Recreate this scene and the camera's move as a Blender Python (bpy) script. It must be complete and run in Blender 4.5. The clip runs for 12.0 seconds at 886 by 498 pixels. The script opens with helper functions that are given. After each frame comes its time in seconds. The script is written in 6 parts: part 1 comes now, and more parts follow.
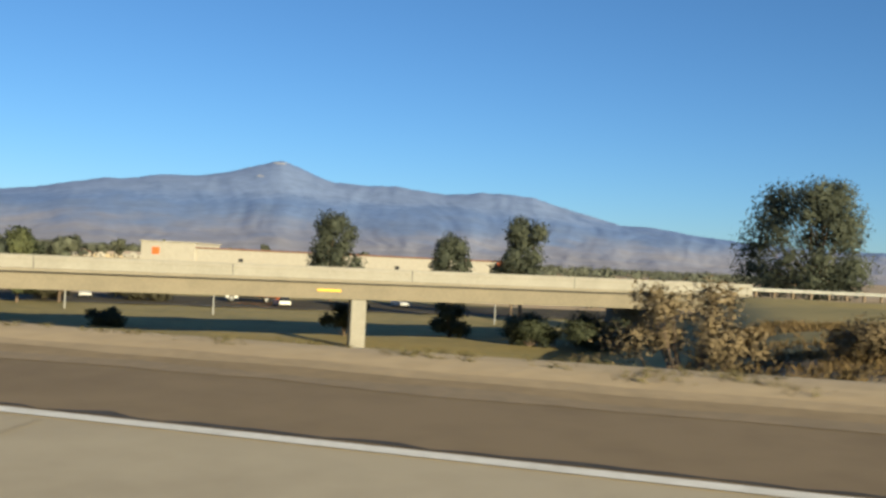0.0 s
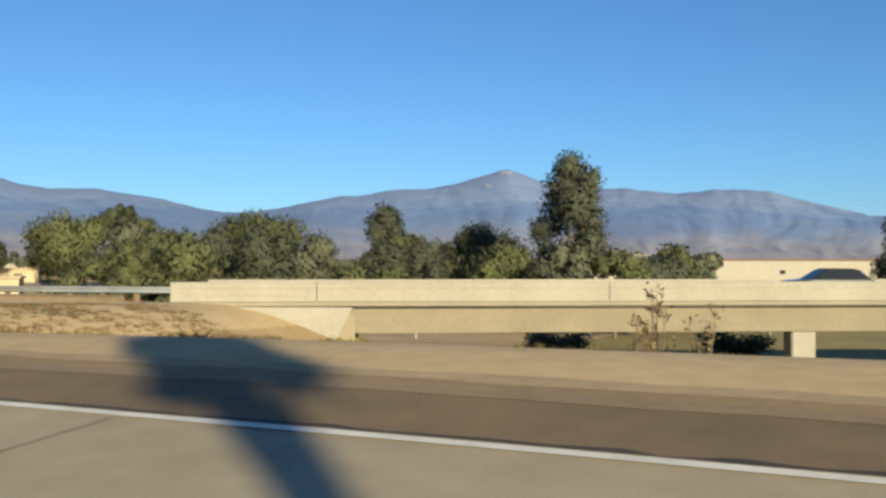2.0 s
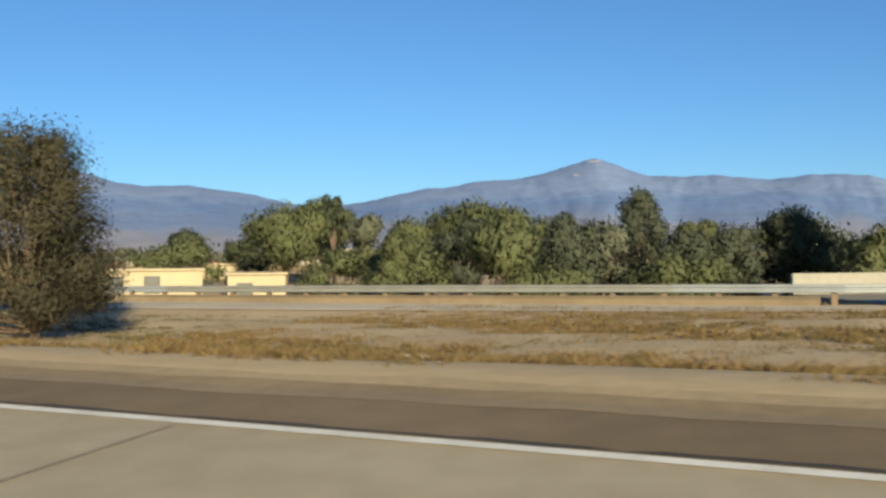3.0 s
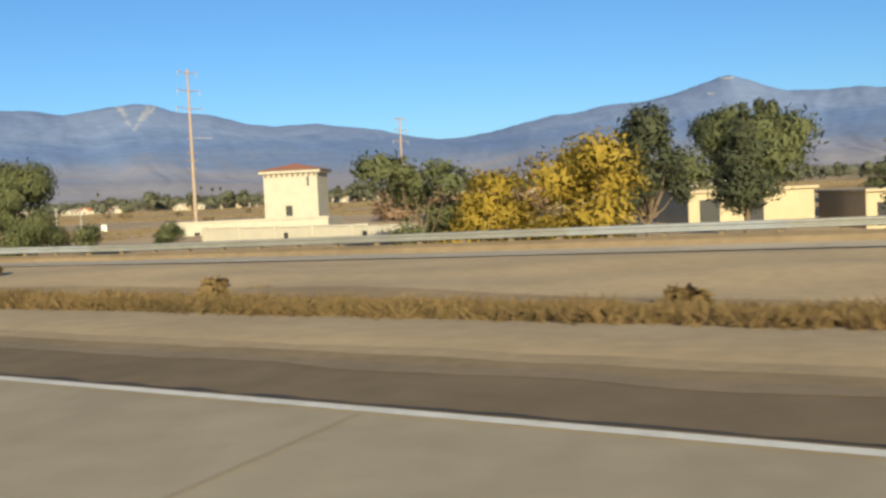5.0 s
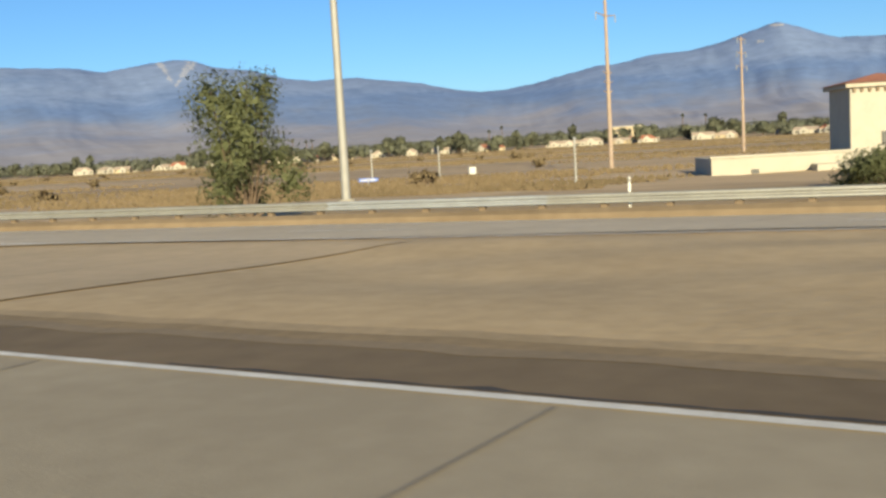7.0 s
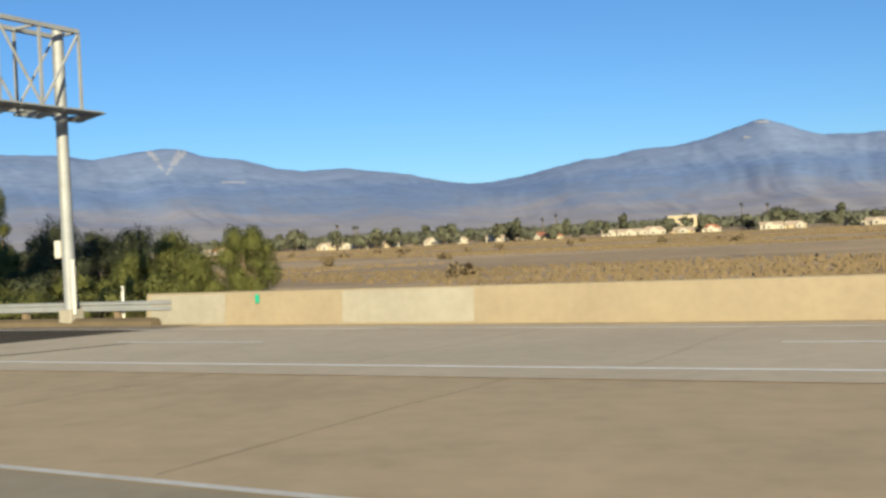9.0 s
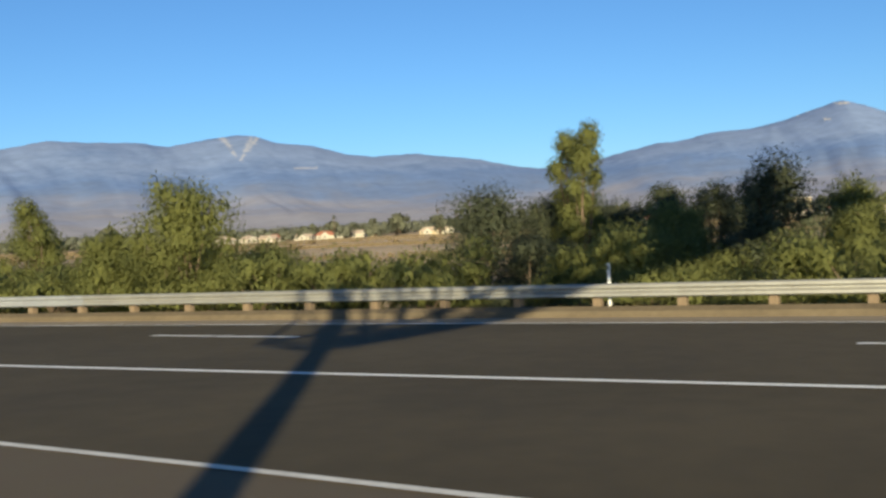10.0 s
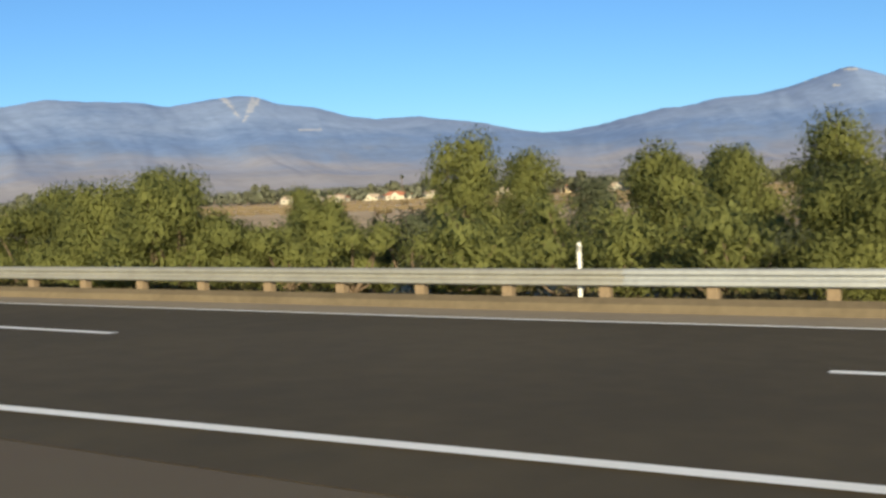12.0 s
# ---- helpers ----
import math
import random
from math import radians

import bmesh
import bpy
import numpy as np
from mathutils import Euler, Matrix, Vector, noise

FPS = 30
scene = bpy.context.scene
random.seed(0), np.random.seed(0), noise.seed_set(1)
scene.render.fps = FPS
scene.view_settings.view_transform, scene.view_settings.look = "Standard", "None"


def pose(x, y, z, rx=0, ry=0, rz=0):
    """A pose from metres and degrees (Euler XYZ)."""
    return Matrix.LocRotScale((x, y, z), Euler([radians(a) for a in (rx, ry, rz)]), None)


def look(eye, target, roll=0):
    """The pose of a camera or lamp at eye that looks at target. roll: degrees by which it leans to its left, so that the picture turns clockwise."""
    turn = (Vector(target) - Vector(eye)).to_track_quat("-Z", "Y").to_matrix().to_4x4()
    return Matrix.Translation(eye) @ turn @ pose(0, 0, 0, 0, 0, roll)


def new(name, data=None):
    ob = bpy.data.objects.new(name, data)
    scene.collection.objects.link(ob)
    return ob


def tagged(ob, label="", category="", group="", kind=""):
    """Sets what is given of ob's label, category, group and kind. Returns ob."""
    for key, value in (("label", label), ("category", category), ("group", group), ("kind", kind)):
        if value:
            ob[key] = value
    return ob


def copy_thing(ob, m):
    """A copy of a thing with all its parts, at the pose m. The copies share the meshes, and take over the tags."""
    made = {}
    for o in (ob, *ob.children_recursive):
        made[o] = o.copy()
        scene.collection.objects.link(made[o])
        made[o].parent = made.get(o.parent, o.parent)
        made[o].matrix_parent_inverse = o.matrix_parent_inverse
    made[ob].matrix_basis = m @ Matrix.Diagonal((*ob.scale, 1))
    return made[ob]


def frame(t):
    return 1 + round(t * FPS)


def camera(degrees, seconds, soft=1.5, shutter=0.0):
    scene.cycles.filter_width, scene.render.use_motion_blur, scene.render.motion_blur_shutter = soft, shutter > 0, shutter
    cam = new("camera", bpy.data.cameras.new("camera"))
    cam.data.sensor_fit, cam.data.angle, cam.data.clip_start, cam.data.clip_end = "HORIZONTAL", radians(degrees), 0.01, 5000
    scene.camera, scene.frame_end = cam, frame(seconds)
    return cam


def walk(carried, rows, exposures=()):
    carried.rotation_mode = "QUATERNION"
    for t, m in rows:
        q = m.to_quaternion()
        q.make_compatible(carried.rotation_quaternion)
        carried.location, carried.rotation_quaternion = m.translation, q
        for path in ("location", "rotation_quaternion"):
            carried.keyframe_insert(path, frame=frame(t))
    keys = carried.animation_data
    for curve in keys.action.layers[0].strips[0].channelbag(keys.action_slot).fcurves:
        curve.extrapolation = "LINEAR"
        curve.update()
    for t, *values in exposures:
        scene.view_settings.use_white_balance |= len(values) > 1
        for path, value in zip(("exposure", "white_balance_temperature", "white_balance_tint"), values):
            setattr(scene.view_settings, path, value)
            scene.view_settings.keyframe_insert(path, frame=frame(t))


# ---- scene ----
# ---------- the freeway's line: s metres along it, d metres to its right ----------
SPEED = 27.8
BANK_S, BANK = (0, 83.4, 166.8, 250.2, 333.6), (0.092, 0.082, 0.009, -0.03, -0.048)


def heading(s):
    u = np.clip(s, -20, 350) / 100
    return np.radians(62.53 + 9.915 * u - 1.877 * u * u + 0.0735 * u ** 3)


_S = np.linspace(-400, 900, 2601)
_A = heading((_S[1:] + _S[:-1]) / 2)
_X = np.concatenate([[0], np.cumsum(np.cos(_A) * 0.5)])
_Y = np.concatenate([[0], np.cumsum(np.sin(_A) * 0.5)])
_X -= np.interp(0, _S, _X)
_Y -= np.interp(0, _S, _Y)


def line_xy(s, d):
    a = heading(s)
    return np.interp(s, _S, _X) + d * np.sin(a), np.interp(s, _S, _Y) - d * np.cos(a)


def bank(s):
    return np.interp(s, BANK_S, BANK)


def smooth(a, b, x):
    u = np.clip((x - a) / (b - a), 0, 1)
    return u * u * (3 - 2 * u)


def rail_d(s):
    """How far right of the car's line the ramp's outer rail runs."""
    return np.interp(s, (-200, -20, 27, 86, 130, 175, 205, 235, 255, 275, 290, 313, 341, 420, 900),
                     (150, 95, 73.5, 37, 35.5, 32, 28, 23.8, 22.4, 22.2, 20.6, 17.6, 16.4, 14.6, 14.6))


def rail_z(s):
    """The ramp's height at its outer rail."""
    return np.interp(s, (-200, 27, 86, 130, 175, 205, 250, 275, 313, 341, 420), (0.4, 0.3, -0.25, -0.55, -1.0, -0.9, -0.68, -0.75, -0.76, -0.79, -0.75))


def plain_z(x, y):
    """The valley floor, rising slowly towards the mountains."""
    far = np.hypot(x - 60, (y - 160) * 0.25)
    z = np.interp(far, (0, 60, 130, 300, 650, 1000, 1500, 2600, 4900), (-1.8, -1.8, -1.7, -1.5, -0.9, 3, 10, 24, 40))
    cut = (1 - smooth(70, 150, y)) * (1 - smooth(150, 330, x))
    return z - 3.4 * cut


def ground_z(s, d):
    x, y = line_xy(s, d)
    c = bank(s)
    near = c * np.minimum(d, 9 - 2.2 * smooth(68, 80, s) * (1 - smooth(150, 200, s)))
    rd, rz = rail_d(s), rail_z(s)
    late = smooth(205, 250, s)
    inner = np.interp(s, (82, 94, 104, 120, 140, 175, 205), (0.04, -0.35, -0.58, -0.58, -0.25, -0.1, -0.3))
    wide = 1 - smooth(128, 172, s)
    lip, foot = 15.5 + wide * (rd - 8.0 - 15.5), rd - 5.0 * wide
    dip = near + (inner - near) * smooth(6.8, 14.0, d) + (rz - inner) * np.clip((d - lip) / (foot - lip), 0, 1)
    mid = dip * (1 - late) + late * (near + (rz - near) * np.clip((d - 9) / (rd - 9), 0, 1))
    p = plain_z(x, y)
    z = np.where(d < rd + 1.2, mid, rz + (p - rz) * smooth(rd + 1.2, rd + 9, d))
    # the cut under the bridge
    cut = (1 - smooth(71, 84.5, s)) * smooth(-7, 7, y + 0.45 * x - 3)
    crest = np.interp(s, (0, 20, 45, 60, 74), (7.5, 7.9, 8.6, 8.2, 7.2))
    edge = c * np.minimum(d, crest)
    z2 = edge + (p - edge) * smooth(crest, crest + 14, d)
    z = z2 * cut + z * (1 - cut)
    return np.where(d < -12, c * -12, z)


def at(s, d, up=0.0):
    x, y = line_xy(s, d)
    return Vector((float(x), float(y), float(ground_z(s, d)) + up))


def place(s, d, up=0.0, turn=0.0):
    """A pose on the ground: local +x runs along the road, +y to its left."""
    p = at(s, d, up)
    return pose(p.x, p.y, p.z, 0, 0, math.degrees(float(heading(s))) + turn)


# ---------- the camera and its way ----------
cam = camera(48.0, 12.0, soft=2.8, shutter=0.05)
EYE = 1.4
WALK = [(0.0, -9.43, 1.17, 2.75), (0.5, -6.04, 1.23, 1.72), (1.0, -2.78, 1.48, 1.0), (1.5, 0.12, 1.53, 1.12), (2.0, 3.05, 1.16, 0.34),
        (2.5, 5.33, 1.09, -0.25), (3.0, 7.74, 0.67, -0.39), (3.5, 9.65, 0.2, -0.4), (3.7, 10.55, -0.65, -0.75), (4.5, 13.2, -2.3, -2.1), (5.3, 15.66, -3.8, -3.3), (5.5, 16.09, -4.29, -3.82), (6.0, 16.62, -4.78, -3.02),
        (6.5, 16.97, -4.76, -3.86), (6.7, 17.06, -5.5, -3.5), (7.5, 15.6, -5.2, -2.9), (8.3, 14.27, -4.0, -2.4), (8.5, 14.39, -2.48, -2.65), (9.0, 14.96, -0.49, -2.71), (9.5, 16.57, 0.35, -3.75), (10.0, 18.68, -1.14, -2.77),
        (10.5, 17.77, -2.32, -1.91), (11.0, 18.25, -3.23, -2.31), (11.5, 17.95, -3.24, -1.94), (12.0, 18.27, -3.21, -2.27)]


def eye_pose(t, yaw, pitch, roll):
    x, y = line_xy(SPEED * t, 0)
    a, p = radians(yaw), radians(pitch)
    e = Vector((float(x), float(y), EYE))
    return look(e, e + Vector((math.cos(a) * math.cos(p), math.sin(a) * math.cos(p), math.sin(p))), roll)


walk(cam, [(t, eye_pose(t, a, p, r)) for t, a, p, r in WALK], exposures=((0.0, 0.95, 5800, 3), (3.6, 0.95, 5800, 3), (6.0, 1.0, 5850, 4), (8.4, 1.03, 5800, 4), (9.4, 0.98, 5800, 4), (10.0, 1.0, 5800, 4), (10.5, 1.1, 5900, 4), (12.0, 1.12, 5900, 4)))

# ---------- light ----------
SUN_AZ, SUN_EL = 202.0, 14.0
world = bpy.data.worlds.new("sky")
scene.world = world
world.use_nodes = True
wn = world.node_tree.nodes
sky = wn.new("ShaderNodeTexSky")
sky.sky_type, sky.sun_disc = "NISHITA", False
sky.sun_elevation, sky.sun_rotation = radians(SUN_EL), radians(90 - SUN_AZ)
sky.air_density, sky.dust_density, sky.ozone_density, sky.altitude = 1.0, 0.8, 4.6, 1200
wn["Background"].inputs["Strength"].default_value = 0.062
world.node_tree.links.new(sky.outputs["Color"], wn["Background"].inputs["Color"])
sun = new("sun", bpy.data.lights.new("sun", "SUN"))
sun.data.energy, sun.data.angle, sun.data.color = 5.0, radians(0.53), (1.0, 0.79, 0.46)
_away = Vector((math.cos(radians(SUN_AZ)) * math.cos(radians(SUN_EL)), math.sin(radians(SUN_AZ)) * math.cos(radians(SUN_EL)), math.sin(radians(SUN_EL))))
sun.matrix_world = look(_away * 100, (0, 0, 0))
# ---------- materials ----------
def material(name, base, rough=0.85, other=None, scale=4.0, metal=0.0, bump=0.0, bump_scale=40.0, detail=6.0, spread=0.25, coords="Object", vary=0.0, stretch=None, spec=0.4, thin=0.0):
    """Two colours mixed by noise at two scales, with fine relief; vary: random lightness from piece to piece."""
    m = bpy.data.materials.new(name)
    m.use_nodes = True
    n, ln = m.node_tree.nodes, m.node_tree.links
    b = n["Principled BSDF"]
    b.inputs["Roughness"].default_value, b.inputs["Metallic"].default_value = rough, metal
    b.inputs["Specular IOR Level"].default_value = spec
    tc = n.new("ShaderNodeTexCoord")
    src = tc.outputs[coords]
    if stretch:
        mp = n.new("ShaderNodeMapping")
        mp.inputs["Scale"].default_value = stretch
        ln.new(src, mp.inputs["Vector"])
        src = mp.outputs["Vector"]
    other = other or tuple(c * 0.72 for c in base)
    big, fine = n.new("ShaderNodeTexNoise"), n.new("ShaderNodeTexNoise")
    for tex, k in ((big, scale), (fine, scale * 9)):
        tex.inputs["Scale"].default_value, tex.inputs["Detail"].default_value = k, detail
        ln.new(src, tex.inputs["Vector"])
    add = n.new("ShaderNodeMath")
    add.operation = "MULTIPLY_ADD"
    add.inputs[1].default_value = 0.45
    ln.new(fine.outputs["Fac"], add.inputs[0])
    half = n.new("ShaderNodeMath")
    half.operation, half.inputs[1].default_value = "MULTIPLY", 0.55
    ln.new(big.outputs["Fac"], half.inputs[0])
    ln.new(half.outputs[0], add.inputs[2])
    ramp = n.new("ShaderNodeValToRGB")
    ramp.color_ramp.elements[0].position, ramp.color_ramp.elements[1].position = 0.5 - spread / 2, 0.5 + spread / 2
    ramp.color_ramp.elements[0].color, ramp.color_ramp.elements[1].color = (*other, 1), (*base, 1)
    ln.new(add.outputs[0], ramp.inputs["Fac"])
    colour = ramp.outputs["Color"]
    if vary:
        info, hsv, rng = n.new("ShaderNodeNewGeometry"), n.new("ShaderNodeHueSaturation"), n.new("ShaderNodeMapRange")
        rng.inputs["To Min"].default_value, rng.inputs["To Max"].default_value = 1 - vary, 1 + vary
        ln.new(info.outputs["Random Per Island"], rng.inputs["Value"])
        ln.new(rng.outputs[0], hsv.inputs["Value"])
        ln.new(colour, hsv.inputs["Color"])
        colour = hsv.outputs["Color"]
    ln.new(colour, b.inputs["Base Color"])
    if thin:
        # light that comes through a leaf
        tl, mx = n.new("ShaderNodeBsdfTranslucent"), n.new("ShaderNodeMixShader")
        mx.inputs[0].default_value = thin
        ln.new(colour, tl.inputs["Color"])
        ln.new(b.outputs[0], mx.inputs[1])
        ln.new(tl.outputs[0], mx.inputs[2])
        ln.new(mx.outputs[0], n["Material Output"].inputs["Surface"])
    if bump:
        bt, bn = n.new("ShaderNodeTexNoise"), n.new("ShaderNodeBump")
        bt.inputs["Scale"].default_value, bt.inputs["Detail"].default_value = bump_scale, 5
        bn.inputs["Strength"].default_value, bn.inputs["Distance"].default_value = bump, 0.02
        ln.new(src, bt.inputs["Vector"])
        ln.new(bt.outputs["Fac"], bn.inputs["Height"])
        ln.new(bn.outputs["Normal"], b.inputs["Normal"])
    return m


M = {
    "dirt": material("dirt", (0.50, 0.375, 0.215), 0.95, (0.40, 0.295, 0.165), 0.35, bump=0.5, bump_scale=6),
    "field": material("field", (0.48, 0.35, 0.205), 0.95, (0.30, 0.215, 0.125), 0.045, stretch=(1.3, 0.2, 1), spread=0.16, bump=0.6, bump_scale=3),
    "field_grass": material("field_grass", (0.140, 0.107, 0.066), 0.95, (0.098, 0.077, 0.048), 0.02, vary=0.15, spec=0.05),
    "verge": material("verge", (0.40, 0.288, 0.15), 0.95, (0.28, 0.195, 0.10), 0.5, bump=0.8, bump_scale=5),
    "grass": material("dry_grass", (0.31, 0.24, 0.085), 0.95, (0.20, 0.165, 0.06), 0.08, bump=0.5, bump_scale=5),
    "asphalt": material("asphalt", (0.205, 0.157, 0.102), 0.9, (0.155, 0.118, 0.077), 0.25, bump=0.2, bump_scale=60, spec=0.12),
    "blacktop": material("blacktop", (0.090, 0.073, 0.046), 0.9, (0.068, 0.056, 0.037), 0.25, bump=0.2, bump_scale=60, spec=0.12),
    "concrete_road": material("concrete_road", (0.39, 0.335, 0.245), 0.85, (0.32, 0.272, 0.198), 0.3, bump=0.2, bump_scale=50, spec=0.12),
    "concrete_ramp": material("concrete_ramp", (0.59, 0.50, 0.37), 0.85, (0.50, 0.42, 0.31), 0.3, bump=0.2, bump_scale=50, spec=0.12),
    "asphalt_dusty": material("asphalt_dusty", (0.30, 0.225, 0.135), 0.95, (0.225, 0.17, 0.105), 0.8, bump=0.3, bump_scale=30, spec=0.12),
    "asphalt_sandy": material("asphalt_sandy", (0.25, 0.188, 0.117), 0.95, (0.19, 0.145, 0.092), 0.8, bump=0.3, bump_scale=30),
    "dirt_grey": material("dirt_grey", (0.40, 0.30, 0.175), 0.95, (0.30, 0.225, 0.13), 0.9, bump=0.4, bump_scale=10),
    "dike": material("dike", (0.135, 0.108, 0.072), 0.95, (0.10, 0.08, 0.054), 0.8, bump=0.4, bump_scale=20, spec=0.1),
    "concrete_gore": material("concrete_gore", (0.54, 0.42, 0.272), 0.88, (0.44, 0.345, 0.225), 0.3, bump=0.2, bump_scale=50, spec=0.12),
    "post_white": material("post_white", (0.80, 0.79, 0.75), 0.5, (0.72, 0.71, 0.67), 3),
    "concrete": material("concrete", (0.25, 0.216, 0.160), 0.85, (0.207, 0.18, 0.134), 0.5, bump=0.15, bump_scale=20),
    "concrete_pale": material("concrete_pale", (0.30, 0.280, 0.238), 0.85, (0.248, 0.231, 0.194), 0.5),
    "paint_white": material("paint_white", (0.74, 0.71, 0.65), 0.6, (0.55, 0.52, 0.46), 3.0),
    "line_white": material("line_white", (0.92, 0.90, 0.86), 0.6, (0.84, 0.82, 0.77), 2.0),
    "steel": material("galvanised_steel", (0.36, 0.355, 0.33), 0.5, (0.29, 0.285, 0.265), 1.5, metal=0.55),
    "timber": material("timber_post", (0.21, 0.155, 0.10), 0.9, (0.14, 0.105, 0.07), 6, stretch=(1, 1, 0.2)),
    "bark": material("bark", (0.16, 0.115, 0.08), 0.95, (0.09, 0.065, 0.045), 5, bump=0.6, bump_scale=12, stretch=(1, 1, 0.25)),
    "scar": material("bare_rock_scar", (0.47, 0.46, 0.48), 1.0, (0.30, 0.32, 0.37), 0.02, detail=8, spec=0.0),
    "asphalt_lane": material("asphalt_lane", (0.125, 0.104, 0.073), 0.9, (0.12, 0.095, 0.07), 0.25, bump=0.2, bump_scale=60, spec=0.12),
    "leaf_pepper": material("leaf_pepper", (0.25, 0.262, 0.090), 0.8, (0.185, 0.20, 0.075), 0.5, vary=0.08, spec=0.05, thin=0.62),
    "leaf_mid": material("leaf_mid", (0.20, 0.215, 0.105), 0.8, (0.145, 0.16, 0.085), 0.2, vary=0.10, spec=0.05, thin=0.5),
    # greyed leaf, its colour carrying the haze over distant trees
    "leaf_grey": material("leaf_grey", (0.16, 0.165, 0.115), 0.85, (0.115, 0.125, 0.09), 0.1, vary=0.2, spec=0.1, thin=0.25),
    "leaf_euc": material("leaf_euc", (0.130, 0.142, 0.102), 0.75, (0.098, 0.11, 0.082), 0.3, vary=0.10, spec=0.08, thin=0.45),
    "leaf_dark": material("leaf_dark", (0.112, 0.124, 0.076), 0.8, (0.08, 0.092, 0.06), 0.3, vary=0.12, spec=0.06, thin=0.45),
    "leaf_dusty": material("leaf_dusty", (0.115, 0.105, 0.066), 0.85, (0.075, 0.070, 0.046), 0.5, vary=0.15, spec=0.05, thin=0.45),
    "leaf_dry": material("leaf_dry", (0.20, 0.155, 0.09), 0.9, (0.13, 0.10, 0.06), 0.5, vary=0.4, spec=0.1),
    "leaf_yellow": material("leaf_yellow", (0.40, 0.29, 0.045), 0.75, (0.33, 0.25, 0.05), 0.5, vary=0.12, spec=0.1, thin=0.4),
    "weed": material("weed", (0.165, 0.112, 0.052), 0.95, (0.108, 0.079, 0.037), 0.3, vary=0.12, spec=0.1),
    "stucco": material("stucco", (0.40, 0.37, 0.31), 0.9, (0.35, 0.325, 0.272), 1.0, bump=0.1),
    "stucco_warm": material("stucco_warm", (0.42, 0.35, 0.235), 0.9, (0.36, 0.30, 0.20), 0.5),
    "tile": material("roof_tile", (0.36, 0.15, 0.09), 0.85, (0.26, 0.11, 0.07), 1.5),
    "dark": material("dark_opening", (0.03, 0.03, 0.032), 0.4, (0.02, 0.02, 0.022), 2),
    "glass": material("dark_glass", (0.02, 0.022, 0.025), 0.08, (0.015, 0.016, 0.018), 2, spec=0.6),
    "sign_yellow": material("sign_yellow", (0.66, 0.39, 0.008), 0.5, (0.60, 0.355, 0.008), 2),
    "black": material("black_paint", (0.015, 0.015, 0.015), 0.5, (0.02, 0.02, 0.02), 3),
    "car_black": material("black_car_paint", (0.012, 0.013, 0.016), 0.22, (0.022, 0.021, 0.020), 1.5, spec=0.5),
    "rubber": material("rubber", (0.022, 0.021, 0.02), 0.9, (0.03, 0.028, 0.025), 5),
    "chrome": material("chrome", (0.72, 0.71, 0.70), 0.22, (0.6, 0.59, 0.58), 3, metal=1.0),
    "red": material("red_lens", (0.55, 0.02, 0.015), 0.25, (0.4, 0.015, 0.01), 3),
    "orange": material("orange_paint", (0.72, 0.16, 0.03), 0.6, (0.6, 0.13, 0.03), 1),
    "white": material("white_paint", (0.55, 0.54, 0.51), 0.5, (0.48, 0.47, 0.44), 1),
    "blue": material("blue_sign", (0.10, 0.17, 0.50), 0.5, (0.08, 0.14, 0.42), 1),
    "green": material("green_plate", (0.02, 0.35, 0.22), 0.5, (0.02, 0.3, 0.2), 2),
    "tar": material("tar", (0.035, 0.03, 0.026), 0.8, (0.06, 0.052, 0.045), 3),
    "steel_dull": material("dull_steel", (0.31, 0.325, 0.345), 0.6, (0.25, 0.262, 0.28), 1.2, metal=0.3),
    "steel_pale": material("pale_steel", (0.30, 0.295, 0.28), 0.6, (0.25, 0.245, 0.235), 1.2, metal=0.2),
    "rust_pale": material("weathered_steel", (0.34, 0.27, 0.215), 0.8, (0.27, 0.20, 0.155), 1.0),
    "concrete_buff": material("concrete_buff", (0.285, 0.24, 0.168), 0.9, (0.24, 0.20, 0.14), 0.6, bump=0.15, bump_scale=18),
    "sign_green": material("sign_green", (0.02, 0.16, 0.08), 0.45, (0.018, 0.14, 0.07), 1),
    "weed_green": material("weed_green", (0.115, 0.096, 0.045), 0.95, (0.075, 0.066, 0.032), 0.4, vary=0.15, spec=0.1),
    "leaf_rust": material("leaf_rust", (0.25, 0.165, 0.11), 0.85, (0.18, 0.125, 0.085), 0.5, vary=0.15, spec=0.1),
    # leaf of the farthest trees, distance haze mixed into its colour
    "leaf_far": material("leaf_far", (0.13, 0.135, 0.10), 0.85, (0.10, 0.107, 0.085), 0.05, vary=0.12, spec=0.1),
    "tile_pale": material("pale_roof", (0.42, 0.34, 0.27), 0.85, (0.34, 0.27, 0.21), 1.5),
    "dust_trim": material("dust_trim", (0.26, 0.20, 0.13), 0.8, (0.18, 0.14, 0.09), 3),
    "rim": material("silver_rim", (0.55, 0.54, 0.52), 0.35, (0.42, 0.41, 0.40), 6, metal=0.35),
    "dust": material("dusty_shoulder", (0.27, 0.215, 0.145), 0.95, (0.21, 0.165, 0.11), 0.6),
    "seam": material("slab_seam", (0.20, 0.168, 0.12), 0.9, (0.26, 0.22, 0.16), 2),
    "rust": material("rust_steel", (0.23, 0.12, 0.085), 0.8, (0.16, 0.085, 0.06), 1.0),
}


SCAR, LEDGE = (32.82, 4.17), (29.4, 3.66)


